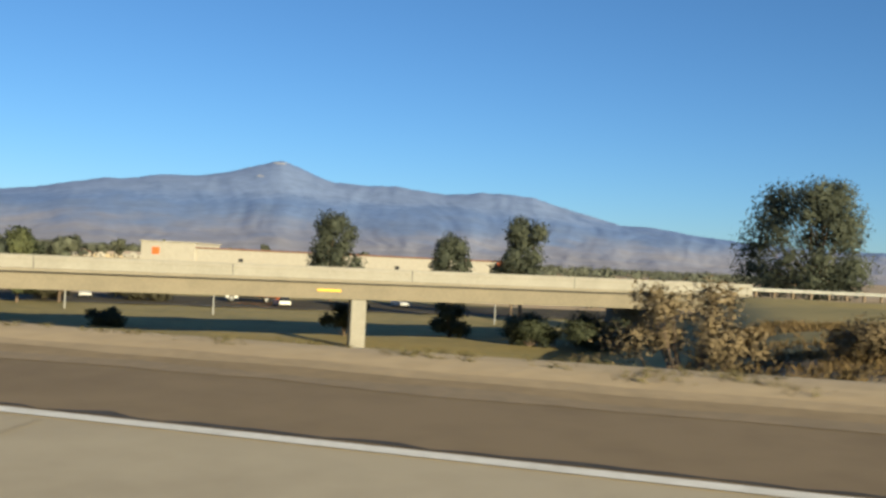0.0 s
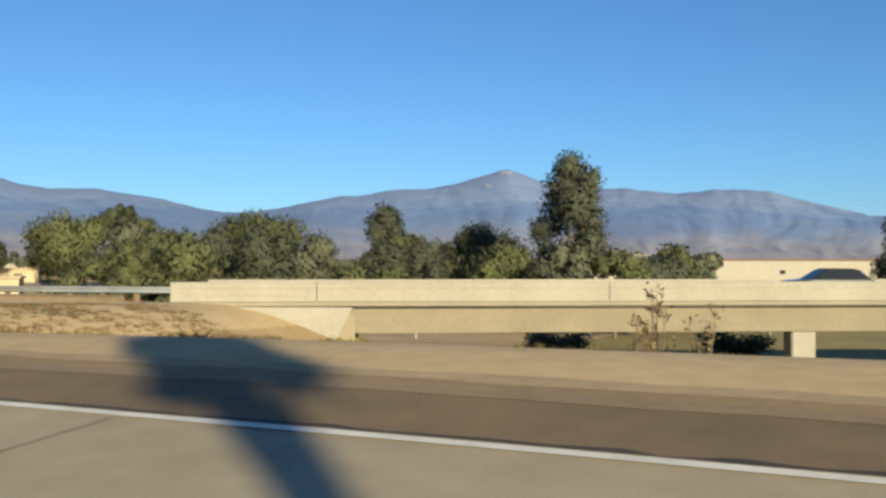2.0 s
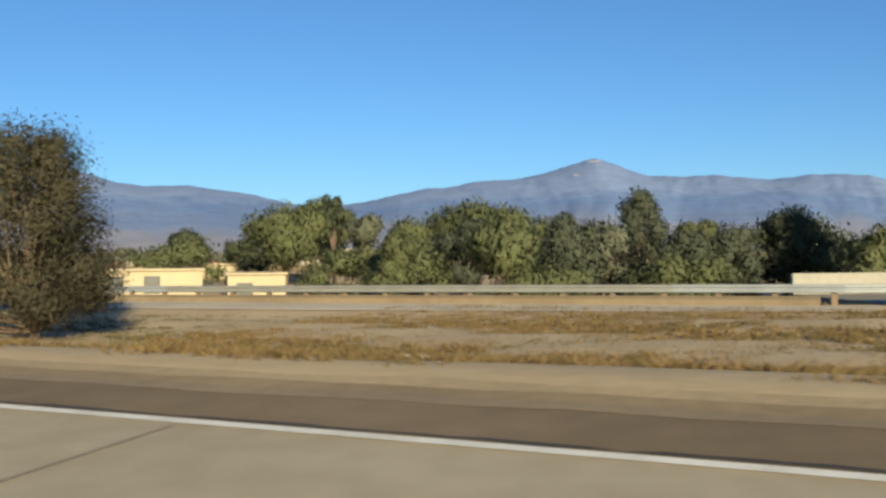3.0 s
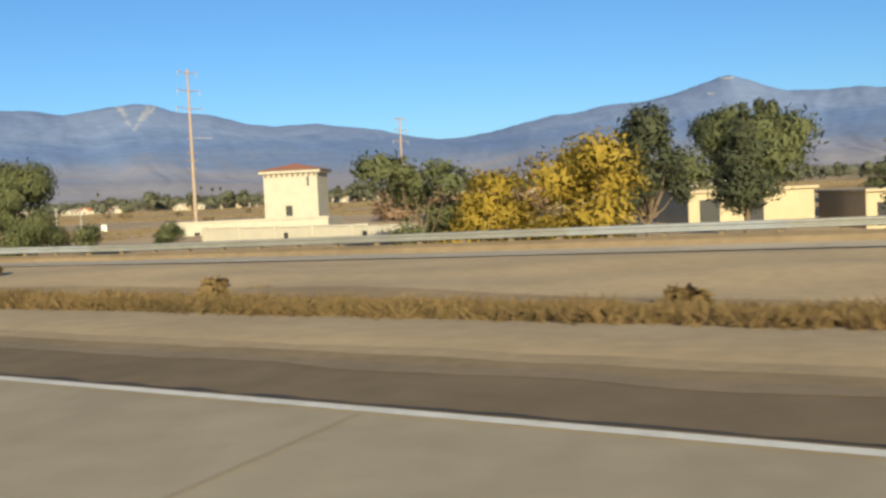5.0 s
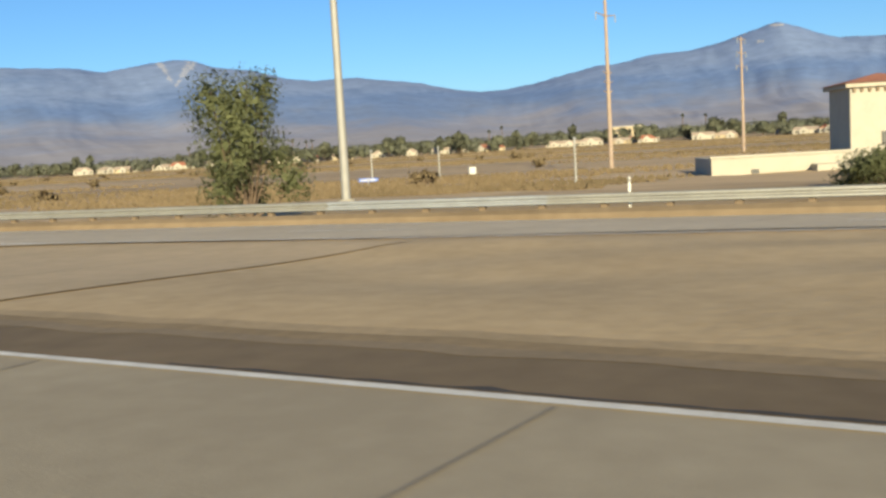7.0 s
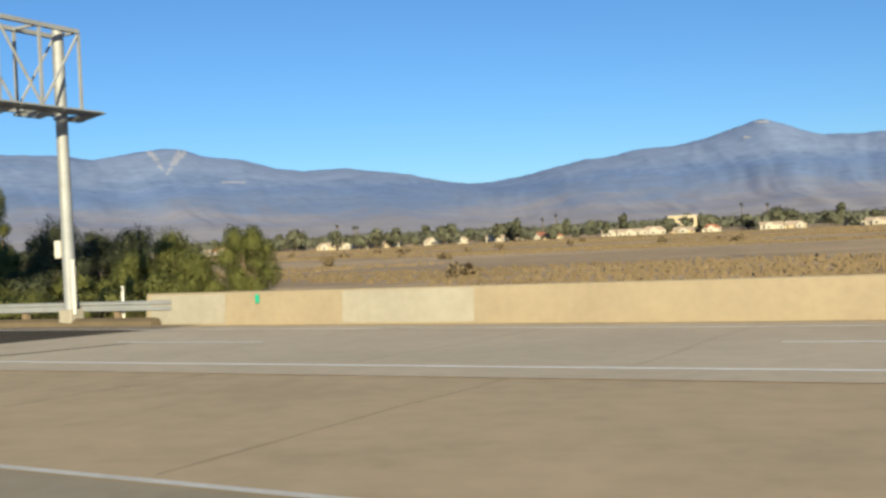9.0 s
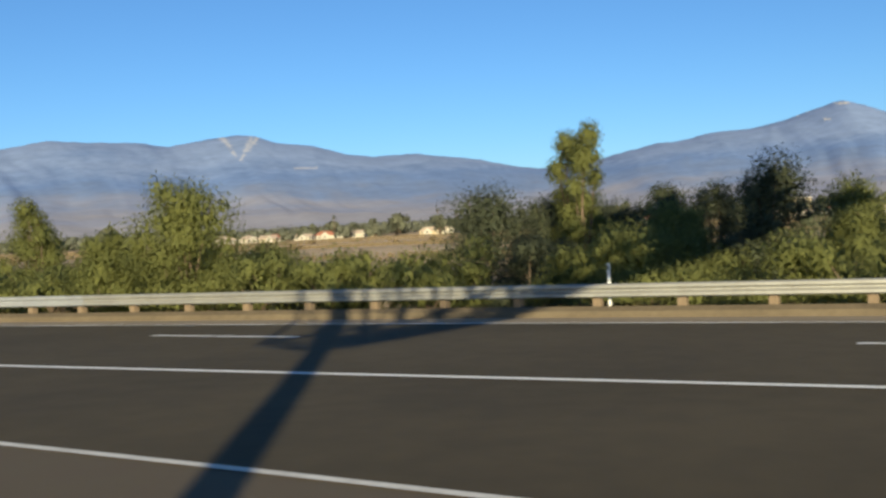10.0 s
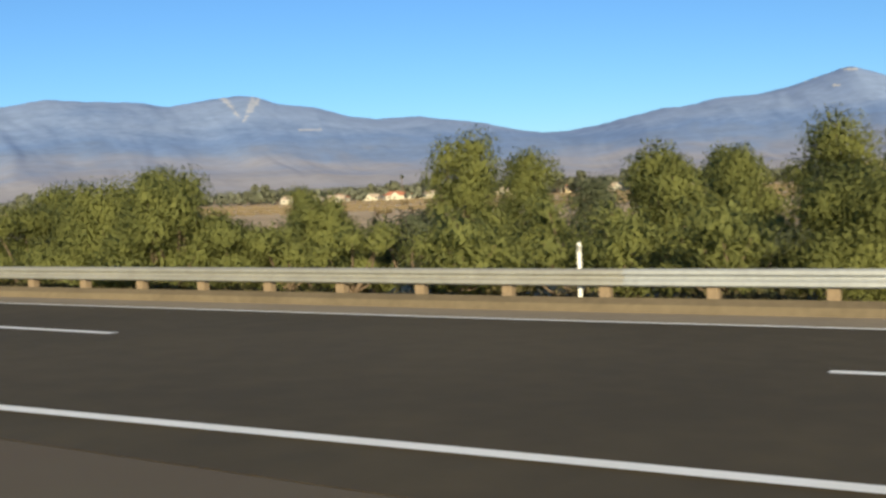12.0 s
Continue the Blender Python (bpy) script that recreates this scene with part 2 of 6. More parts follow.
def hazy_rock():
    """Scrub, forest and rock, mottled at several sizes, lilac to blue haze painted in."""
    m = bpy.data.materials.new("hazy_rock")
    m.use_nodes = True
    n, ln = m.node_tree.nodes, m.node_tree.links
    b = n["Principled BSDF"]
    b.inputs["Roughness"].default_value, b.inputs["Specular IOR Level"].default_value = 1.0, 0.0
    tc, sep = n.new("ShaderNodeTexCoord"), n.new("ShaderNodeSeparateXYZ")
    ln.new(tc.outputs["Object"], sep.inputs[0])
    big, mid, fine = (n.new("ShaderNodeTexNoise") for _ in range(3))
    for tex, k in ((big, 0.0022), (mid, 0.009), (fine, 0.035)):
        tex.inputs["Scale"].default_value, tex.inputs["Detail"].default_value, tex.inputs["Roughness"].default_value = k, 9, 0.62
        ln.new(tc.outputs["Object"], tex.inputs["Vector"])
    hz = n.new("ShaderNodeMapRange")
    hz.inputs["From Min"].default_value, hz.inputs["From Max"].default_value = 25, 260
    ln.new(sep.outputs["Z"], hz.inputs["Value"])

    def mad(src, k, add):
        q = n.new("ShaderNodeMath")
        q.operation, q.inputs[1].default_value = "MULTIPLY_ADD", k
        ln.new(src, q.inputs[0])
        if isinstance(add, float):
            q.inputs[2].default_value = add
        else:
            ln.new(add, q.inputs[2])
        return q.outputs[0]
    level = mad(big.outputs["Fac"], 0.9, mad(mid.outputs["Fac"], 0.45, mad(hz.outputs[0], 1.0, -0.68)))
    # haze put into the colours: pale lilac at the foot, blue towards the crest
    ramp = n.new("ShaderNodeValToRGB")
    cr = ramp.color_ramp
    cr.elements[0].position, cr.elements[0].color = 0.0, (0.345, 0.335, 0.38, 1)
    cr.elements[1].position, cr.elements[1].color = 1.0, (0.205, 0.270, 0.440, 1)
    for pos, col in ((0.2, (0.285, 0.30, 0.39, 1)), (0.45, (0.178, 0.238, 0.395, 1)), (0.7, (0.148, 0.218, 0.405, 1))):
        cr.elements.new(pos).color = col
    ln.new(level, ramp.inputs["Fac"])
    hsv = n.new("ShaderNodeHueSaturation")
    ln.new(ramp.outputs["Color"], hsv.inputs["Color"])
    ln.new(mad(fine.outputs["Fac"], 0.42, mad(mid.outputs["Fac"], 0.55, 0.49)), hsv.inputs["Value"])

    # pale gullies below the western summit: a forked scar and a bare ledge, by bearing and height
    def sums(op, x, y):
        q = n.new("ShaderNodeMath")
        q.operation = op
        for sock, val in zip(q.inputs, (x, y)):
            if isinstance(val, (int, float)):
                sock.default_value = val
            else:
                ln.new(val, sock)
        return q.outputs[0]
    deg = 180 / math.pi
    bear = sums("MULTIPLY", sums("ARCTAN2", sep.outputs["Y"], sep.outputs["X"]), deg)
    far = sums("SQRT", sums("ADD", sums("MULTIPLY", sep.outputs["X"], sep.outputs["X"]), sums("MULTIPLY", sep.outputs["Y"], sep.outputs["Y"])), 0)
    rise = sums("MULTIPLY", sums("ARCTAN2", sep.outputs["Z"], far), deg)
    rough = sums("MULTIPLY", sums("SUBTRACT", fine.outputs["Fac"], 0.5), 0.9)
    up = sums("SUBTRACT", rise, SCAR[1])
    arms = [sums("ABSOLUTE", sums("SUBTRACT", sums("SUBTRACT", bear, SCAR[0]), sums("MULTIPLY", up, k)), 0) for k in (0.38, -0.85, -1.1)]
    near = sums("MINIMUM", sums("MINIMUM", arms[0], arms[1]), arms[2])
    cut = sums("MULTIPLY", sums("GREATER_THAN", sums("ADD", up, sums("MULTIPLY", rough, 0.3)), 0.0), sums("GREATER_THAN", sums("ADD", sums("ADD", 0.02, sums("MULTIPLY", up, 0.10)), sums("MULTIPLY", rough, 1.3)), near))
    flat = sums("MULTIPLY", sums("GREATER_THAN", sums("ADD", 0.05, sums("MULTIPLY", rough, 0.25)), sums("ABSOLUTE", sums("SUBTRACT", rise, LEDGE[1]), 0)), sums("GREATER_THAN", 0.65, sums("ABSOLUTE", sums("SUBTRACT", bear, LEDGE[0]), 0)))
    pale = sums("MULTIPLY", sums("MAXIMUM", cut, flat), 0.5)
    mix = n.new("ShaderNodeMix")
    mix.data_type = "RGBA"
    ln.new(pale, mix.inputs[0])
    mix.inputs[7].default_value = (0.50, 0.48, 0.48, 1)
    ln.new(hsv.outputs["Color"], mix.inputs[6])
    ln.new(mix.outputs[2], b.inputs["Base Color"])
    return m


# ---------- building helpers ----------
def mesh_from(name, bm, mat):
    me = bpy.data.meshes.new(name)
    bm.to_mesh(me)
    bm.free()
    for m in (mat if isinstance(mat, (list, tuple)) else [mat]):
        me.materials.append(m)
    return me


def thing(name, label, category, m=None, group="", kind=""):
    ob = new(name)
    ob.empty_display_size = 0.2
    if m is not None:
        ob.matrix_basis = m
    return tagged(ob, label, category, group, kind)


def part(name, bm, mat, parent=None, label="", m=None):
    ob = new(name, mesh_from(name, bm, mat))
    ob.parent = parent
    if m is not None:
        ob.matrix_basis = m
    return tagged(ob, label) if label else ob


def block(bm, x0, x1, y0, y1, z0, z1, bevel=0.0):
    r = bmesh.ops.create_cube(bm, size=1, matrix=Matrix.LocRotScale(((x0 + x1) / 2, (y0 + y1) / 2, (z0 + z1) / 2), None, (x1 - x0, y1 - y0, z1 - z0)))
    if bevel:
        es = list({e for v in r["verts"] for e in v.link_edges})
        bmesh.ops.bevel(bm, geom=es, offset=bevel, segments=1, affect="EDGES", profile=0.5)
    return bm


def box(x0, x1, y0, y1, z0, z1, bevel=0.0):
    return block(bmesh.new(), x0, x1, y0, y1, z0, z1, bevel)


def rod(bm, a, b, r0, r1=None, n=8, caps=True):
    a, b = Vector(a), Vector(b)
    d = b - a
    m = Matrix.Translation((a + b) / 2) @ d.to_track_quat("Z", "Y").to_matrix().to_4x4()
    bmesh.ops.create_cone(bm, cap_ends=caps, segments=n, radius1=r0, radius2=r0 if r1 is None else r1, depth=d.length, matrix=m)
    return bm


def prism(bm, outline, y0, y1):
    """A solid with the outline (x, z) from y0 to y1."""
    a = [bm.verts.new((x, y0, z)) for x, z in outline]
    b = [bm.verts.new((x, y1, z)) for x, z in outline]
    bm.faces.new(a)
    bm.faces.new(b[::-1])
    for i in range(len(a)):
        j = (i + 1) % len(a)
        bm.faces.new((a[j], a[i], b[i], b[j]))
    bmesh.ops.recalc_face_normals(bm, faces=bm.faces)
    return bm


def sweep(points, section, close=True):
    """A section of (out, up) pairs carried along points (each a position and the unit vector that points out)."""
    bm = bmesh.new()
    rows = [[bm.verts.new(p + o * u + Vector((0, 0, v))) for u, v in section] for p, o in points]
    k = len(section)
    for a, b in zip(rows, rows[1:]):
        for i in range(k if close else k - 1):
            j = (i + 1) % k
            bm.faces.new((a[i], b[i], b[j], a[j]))
    if close:
        bm.faces.new(rows[0])
        bm.faces.new(rows[-1][::-1])
    bmesh.ops.recalc_face_normals(bm, faces=bm.faces)
    return bm


def along(s0, s1, d, step=2.0, z=None):
    """Points along the road at lateral d (a number or a function of s), with the unit vector to the right."""
    n = max(2, int(abs(s1 - s0) / step) + 1)
    out = []
    for s in np.linspace(s0, s1, n):
        dd = d(s) if callable(d) else d
        p = at(s, dd)
        if z is not None:
            p.z = float(z(s))
        a = float(heading(s))
        out.append((p, Vector((math.sin(a), -math.cos(a), 0))))
    return out


def strip(name, s0, s1, d0, d1, up, mat, step=1.5, cols=1):
    """A painted or paved strip lying on the ground, up metres above it."""
    bm = bmesh.new()
    n = max(2, int(abs(s1 - s0) / step) + 1)
    rows = []
    for s in np.linspace(s0, s1, n):
        a, b = (f(s) if callable(f) else f for f in (d0, d1))
        rows.append([bm.verts.new(at(s, a + (b - a) * k / cols, up)) for k in range(cols + 1)])
    for a, b in zip(rows, rows[1:]):
        for i in range(cols):
            bm.faces.new((a[i], a[i + 1], b[i + 1], b[i]))
    bmesh.ops.recalc_face_normals(bm, faces=bm.faces)
    if sum(f.normal.z for f in bm.faces) < 0:
        bmesh.ops.reverse_faces(bm, faces=bm.faces)
    return new(name, mesh_from(name, bm, mat))


# ---------- ground ----------
def grid(name, ss, ds, fz, mat):
    S, D = np.meshgrid(np.array(ss, float), np.array(ds, float), indexing="ij")
    X, Y = line_xy(S, D)
    Zz = fz(S, D)
    v = np.stack([X, Y, Zz], -1).reshape(-1, 3)
    n, k = len(ss), len(ds)
    f = [(i * k + j, i * k + j + 1, (i + 1) * k + j + 1, (i + 1) * k + j) for i in range(n - 1) for j in range(k - 1)]
    me = bpy.data.meshes.new(name)
    me.from_pydata(v.tolist(), [], f)
    me.materials.append(mat)
    if me.polygons[0].normal.z < 0:
        me.flip_normals()
    for p in me.polygons:
        p.use_smooth = True
    return new(name, me)


def lumpy(S, D):
    z = ground_z(S, D)
    off = np.sin(S * 0.9 + D * 1.3) * 0.03 + np.sin(S * 0.37 - D * 0.71) * 0.05
    rd = rail_d(S)
    wild = smooth(8.5, 11, D) * np.where(S < 205, 1 - smooth(rd - 12, rd - 10, D) * (1 - smooth(rd + 1, rd + 3, D)) * (S > 74), smooth(rd + 1, rd + 3, D))
    return z + off * wild


S_ROWS = np.concatenate([np.linspace(-120, -22, 20), np.linspace(-20, 400, 281), np.linspace(404, 520, 24)])
D_COLS = np.concatenate([np.linspace(-60, -12, 6), np.linspace(-10, 44, 109), np.linspace(46, 180, 60)])
ground = tagged(grid("ground", S_ROWS, D_COLS, lumpy, M["dirt"]), "bare sandy dirt with dry stubble beside the freeway", "ground", kind="structure")


for m_ in ("field", "verge", "grass"):
    ground.data.materials.append(M[m_])
_k = len(D_COLS) - 1
for _i, _p in enumerate(ground.data.polygons):
    _s, _d = (S_ROWS[_i // _k] + S_ROWS[_i // _k + 1]) / 2, (D_COLS[_i % _k] + D_COLS[_i % _k + 1]) / 2
    _r = float(rail_d(_s))
    if _s > 205:
        _p.material_index = 2 if _d > _r + 0.4 else 0
        if _d > _r + 22:
            _p.material_index = 1
    elif _d > 9.0:
        if _s < 80:
            _p.material_index = 3 if _d > 24 + 16 * float(smooth(54, 66, _s)) else 2
        elif _d > _r + 1.5:
            _p.material_index = 1 if _d > _r + 20 else 2
        elif _d < 14 and _s < 184:
            _p.material_index = 2


def plain():
    """The dry valley floor out to the foothills, a polar sheet that meets the verge."""
    bm = bmesh.new()
    az = np.radians(np.linspace(-180, 180, 217))
    rs = np.concatenate([np.linspace(60, 600, 40), np.geomspace(620, 4900, 40)])
    rows = []
    for r in rs:
        x, y = 60 + r * np.cos(az), 160 + r * np.sin(az)
        z = plain_z(x, y) - 0.25 - 0.6 * (1 - smooth(150, 200, np.hypot(x - 60, y - 160)))
        rows.append([bm.verts.new(p) for p in zip(x, y, z)])
    for a, b in zip(rows, rows[1:]):
        for i in range(len(az) - 1):
            bm.faces.new((a[i], b[i], b[i + 1], a[i + 1]))
    for f in bm.faces:
        f.smooth = True
    return tagged(new("field", mesh_from("field", bm, M["field"])), "wide dry brown field reaching to the houses", "field", kind="structure")


# ---------- mountains ----------
RIDGE = ((-60, 1.6), (-45, 1.8), (-30, 2.0), (-26, 2.3), (-23.5, 2.56), (-21.5, 2.9), (-19.5, 2.98), (-18, 3.39), (-16, 3.9), (-14.5, 4.37), (-13, 4.48), (-11.5, 4.5), (-10.5, 4.4), (-9.5, 4.31), (-8, 4.46), (-6.5, 4.64), (-5, 4.6), (-3, 4.66), (-2, 5.0), (-1, 5.42),
         (0, 5.72), (0.5, 5.66), (1, 5.47), (2, 5.18), (3, 4.89), (4.5, 4.6), (5.5, 4.56), (6.5, 4.55), (8.5, 4.15), (9.5, 4.15), (11, 3.84), (13, 3.4), (14.5, 3.17), (16, 3.1), (17.5, 3.33), (19, 3.7), (20.5, 3.94), (22.8, 4.25), (25, 4.18), (26.6, 4.33), (27.5, 4.62), (28.5, 4.89), (30.5, 5.13),
         (31.5, 5.48), (32.3, 5.58), (33.5, 5.46), (35, 5.2), (36, 5.02), (37.8, 5.29), (40, 5.32), (42, 5.42), (46, 4.7), (60, 4.2), (100, 3.0))


def mountains():
    """Spurs and gullies that climb from the valley to the crest; barer with height, bluer by painted haze."""
    az = np.linspace(-62, 102, 980)
    r = np.concatenate([np.linspace(1350, 3550, 50), np.linspace(3580, 4450, 56), np.linspace(4480, 4620, 3)])
    top = np.interp(az, [a for a, _ in RIDGE], [e for _, e in RIDGE])
    ker = np.exp(-0.5 * (np.arange(-36, 37) / 12.0) ** 2)
    soft_top = np.convolve(np.pad(top, 36, mode="edge"), ker / ker.sum(), "valid")
    fine = np.array([noise.fractal(Vector((a * 1.7, 0.4, 8.2)), 0.8, 2.1, 6) for a in az])
    hood = np.array([noise.fractal(Vector((a * 0.16, 2.4, 5.0)), 1.0, 2.0, 3) for a in az])
    verts = []
    for rr in r:
        u = (rr - 1350) / 3100
        e1 = float(smooth(0.7, 1.0, u))
        amp = float(smooth(0.02, 0.4, u) * (1 - smooth(0.82, 1.0, u)))
        for a, e, e0, f, hd in zip(az, top, soft_top, fine, hood):
            mid = 0.42 + 0.10 * hd
            g = 0.26 * smooth(0.0, mid, u) + 0.74 * smooth(mid - 0.06, 1.0, u)
            h = math.tan(math.radians(e0 + (e - e0) * e1 + 0.035 * f * e1)) * rr * g
            z = 3 * (1 - u) + h
            if amp > 0:
                bend = 0.7 * noise.noise(Vector((a * 0.21, rr / 700, 4.4)))
                spur = noise.ridged_multi_fractal(Vector((a * 0.42 + bend, rr / 1900, 3.1)), 0.7, 2.2, 8, 1.0, 2.0)
                z += amp * (spur - 1.3) * (2.6 + 3.2 * u)
            if u > 1.0:
                z -= (u - 1.0) * 900
            t = math.radians(a)
            verts.append((rr * math.cos(t), rr * math.sin(t), z))
    k = len(az)
    faces = [(i * k + j, i * k + j + 1, (i + 1) * k + j + 1, (i + 1) * k + j) for i in range(len(r) - 1) for j in range(k - 1)]
    me = bpy.data.meshes.new("mountain_range")
    me.from_pydata(verts, [], faces)
    for m_ in (hazy_rock(), M["scar"]):
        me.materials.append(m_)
    w_ = len(az) - 1
    for i, p in enumerate(me.polygons):
        a, rr = az[i % w_], r[i // w_]
        if rr < 2600:
            continue
        e = math.degrees(math.atan2(p.center.z, rr))
        # bare rock about the high peak
        n1 = noise.fractal(Vector((a * 0.9, e * 2.2, 0.7)), 1.0, 2.0, 5)
        if rr > 3700 and e > 4.75 and -2.6 < a < 2.2 and n1 > 0.30:
            p.material_index = 1
    if me.polygons[0].normal.z < 0:
        me.flip_normals()
    for p in me.polygons:
        p.use_smooth = True
    return tagged(new("backdrop_mountains", me), "hazy blue-grey mountain range with bare scars near the summit", "mountains", kind="structure")


plain()
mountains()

# ---------- freeway and ramp surfaces ----------
def EDGE(s):
    """The lane's right edge line."""
    return float(np.interp(s, (0, 40, 58, 75, 88, 102, 158, 170, 186, 240, 283, 297, 311, 325), (4.79, 4.85, 5.0, 4.95, 4.8, 4.62, 4.68, 4.9, 4.85, 4.95, 5.0, 4.75, 4.58, 4.3)))


def PAVED(s):
    """The ragged outer edge of the shoulder's asphalt."""
    return float(np.interp(s, (0, 60, 75, 88, 105, 150, 170, 212), (6.55, 6.55, 6.4, 6.05, 5.85, 6.1, 6.2, 6.3))) + 0.05 * noise.noise(Vector((s * 1.7, 0.3, 0))) + 0.05 * noise.noise(Vector((s * 5.3, 1.3, 0)))


tagged(strip("road_lane_new", 279, 420, -9.0, EDGE, 0.012, M["asphalt_lane"], cols=3), "brown-grey asphalt freeway lane", "road", kind="structure")
tagged(strip("road_lane", -60, 279, -9.0, EDGE, 0.012, M["concrete_road"], cols=3), "pale worn concrete freeway lane", "road", kind="structure")
tagged(strip("road_shoulder", -60, 212, EDGE, PAVED, 0.014, M["asphalt"], cols=5, step=0.4), "brown-grey asphalt shoulder beside the lane", "road", kind="structure")


for _k, (_a, _b) in enumerate(((-0.40, -0.16), (-0.16, 0.10), (0.10, 0.38))):
    tagged(strip("dust_drift", -60, 210, lambda s: PAVED(s) + _a + 0.10 * noise.noise(Vector((s * 0.8, 4, _k))), lambda s: PAVED(s) + _b + 0.10 * noise.noise(Vector((s * 0.8, 4, _k + 1))), 0.018, M[("asphalt_sandy", "asphalt_dusty", "dirt_grey")[_k]], step=0.4, cols=2), "sand drifted over the edge of the shoulder", "road", kind="structure")


def gore_d(s):
    """The ramp's left edge line, drawing in towards the lane."""
    return float(np.interp(s, (150, 185, 215, 240, 256, 272, 290, 311, 325, 342, 420), (24.5, 20.5, 15.5, 13.2, 12.2, 11.2, 9.4, 7.3, 6.2, 5.0, 4.9)))


tagged(strip("road_ramp", 86, 269.8, lambda s: max(gore_d(s) - 1.2, float(rail_d(s)) - float(np.interp(s, (86, 130, 160, 200, 225, 270), (5.6, 6.2, 9.8, 9.8, 12.5, 13.0)))), lambda s: float(rail_d(s)) - 1.0, 0.030, M["concrete_ramp"], cols=18), "grey concrete ramp running in beside the freeway", "road", kind="structure")
tagged(strip("road_gore", 205, 278.5, EDGE, lambda s: gore_d(s) - 1.1, 0.020, M["concrete_gore"], cols=14), "wide concrete gore between freeway and ramp", "road", kind="structure")
tagged(strip("road_merge", 269.8, 420, lambda s: gore_d(s) - 1.0 if s < 278.4 else EDGE(s), lambda s: float(rail_d(s)) - 2.1, 0.016, M["blacktop"], cols=4), "dark new asphalt on the merging lanes", "road", kind="structure")
tagged(strip("line_edge", -60, 330.5, lambda s: EDGE(s) - 0.055, lambda s: EDGE(s) + 0.055, 0.022, M["paint_white"]), "white edge line along the freeway lane", "road marking", kind="structure")
for _n, _f, _w, _label in (("line_gore", gore_d, 0.09, "white line on the left of the ramp"), ("line_outer", lambda s: float(rail_d(s)) - 2.3, 0.08, "thin white line near the guard rail")):
    for _a, _b, _up in ((160 if _n == "line_gore" else 205, 269.8, 0.037), (269.8, 420, 0.030)):
        tagged(strip(_n, _a, _b, lambda s: _f(s) - _w, lambda s: _f(s) + _w, _up, M["line_white"]), _label, "road marking", kind="structure")
# ---------- bridge ----------
A_END, B_END = Vector((82.2, -42.0)), Vector((69.2, 65.8))
B_DIR = (B_END - A_END).normalized()


def bridge_point(u, z=None):
    """A point on the bridge's near edge, u metres from its west end towards the east."""
    p = B_END - B_DIR * u
    return Vector((p.x, p.y, -0.2 + 0.006 * u if z is None else z))


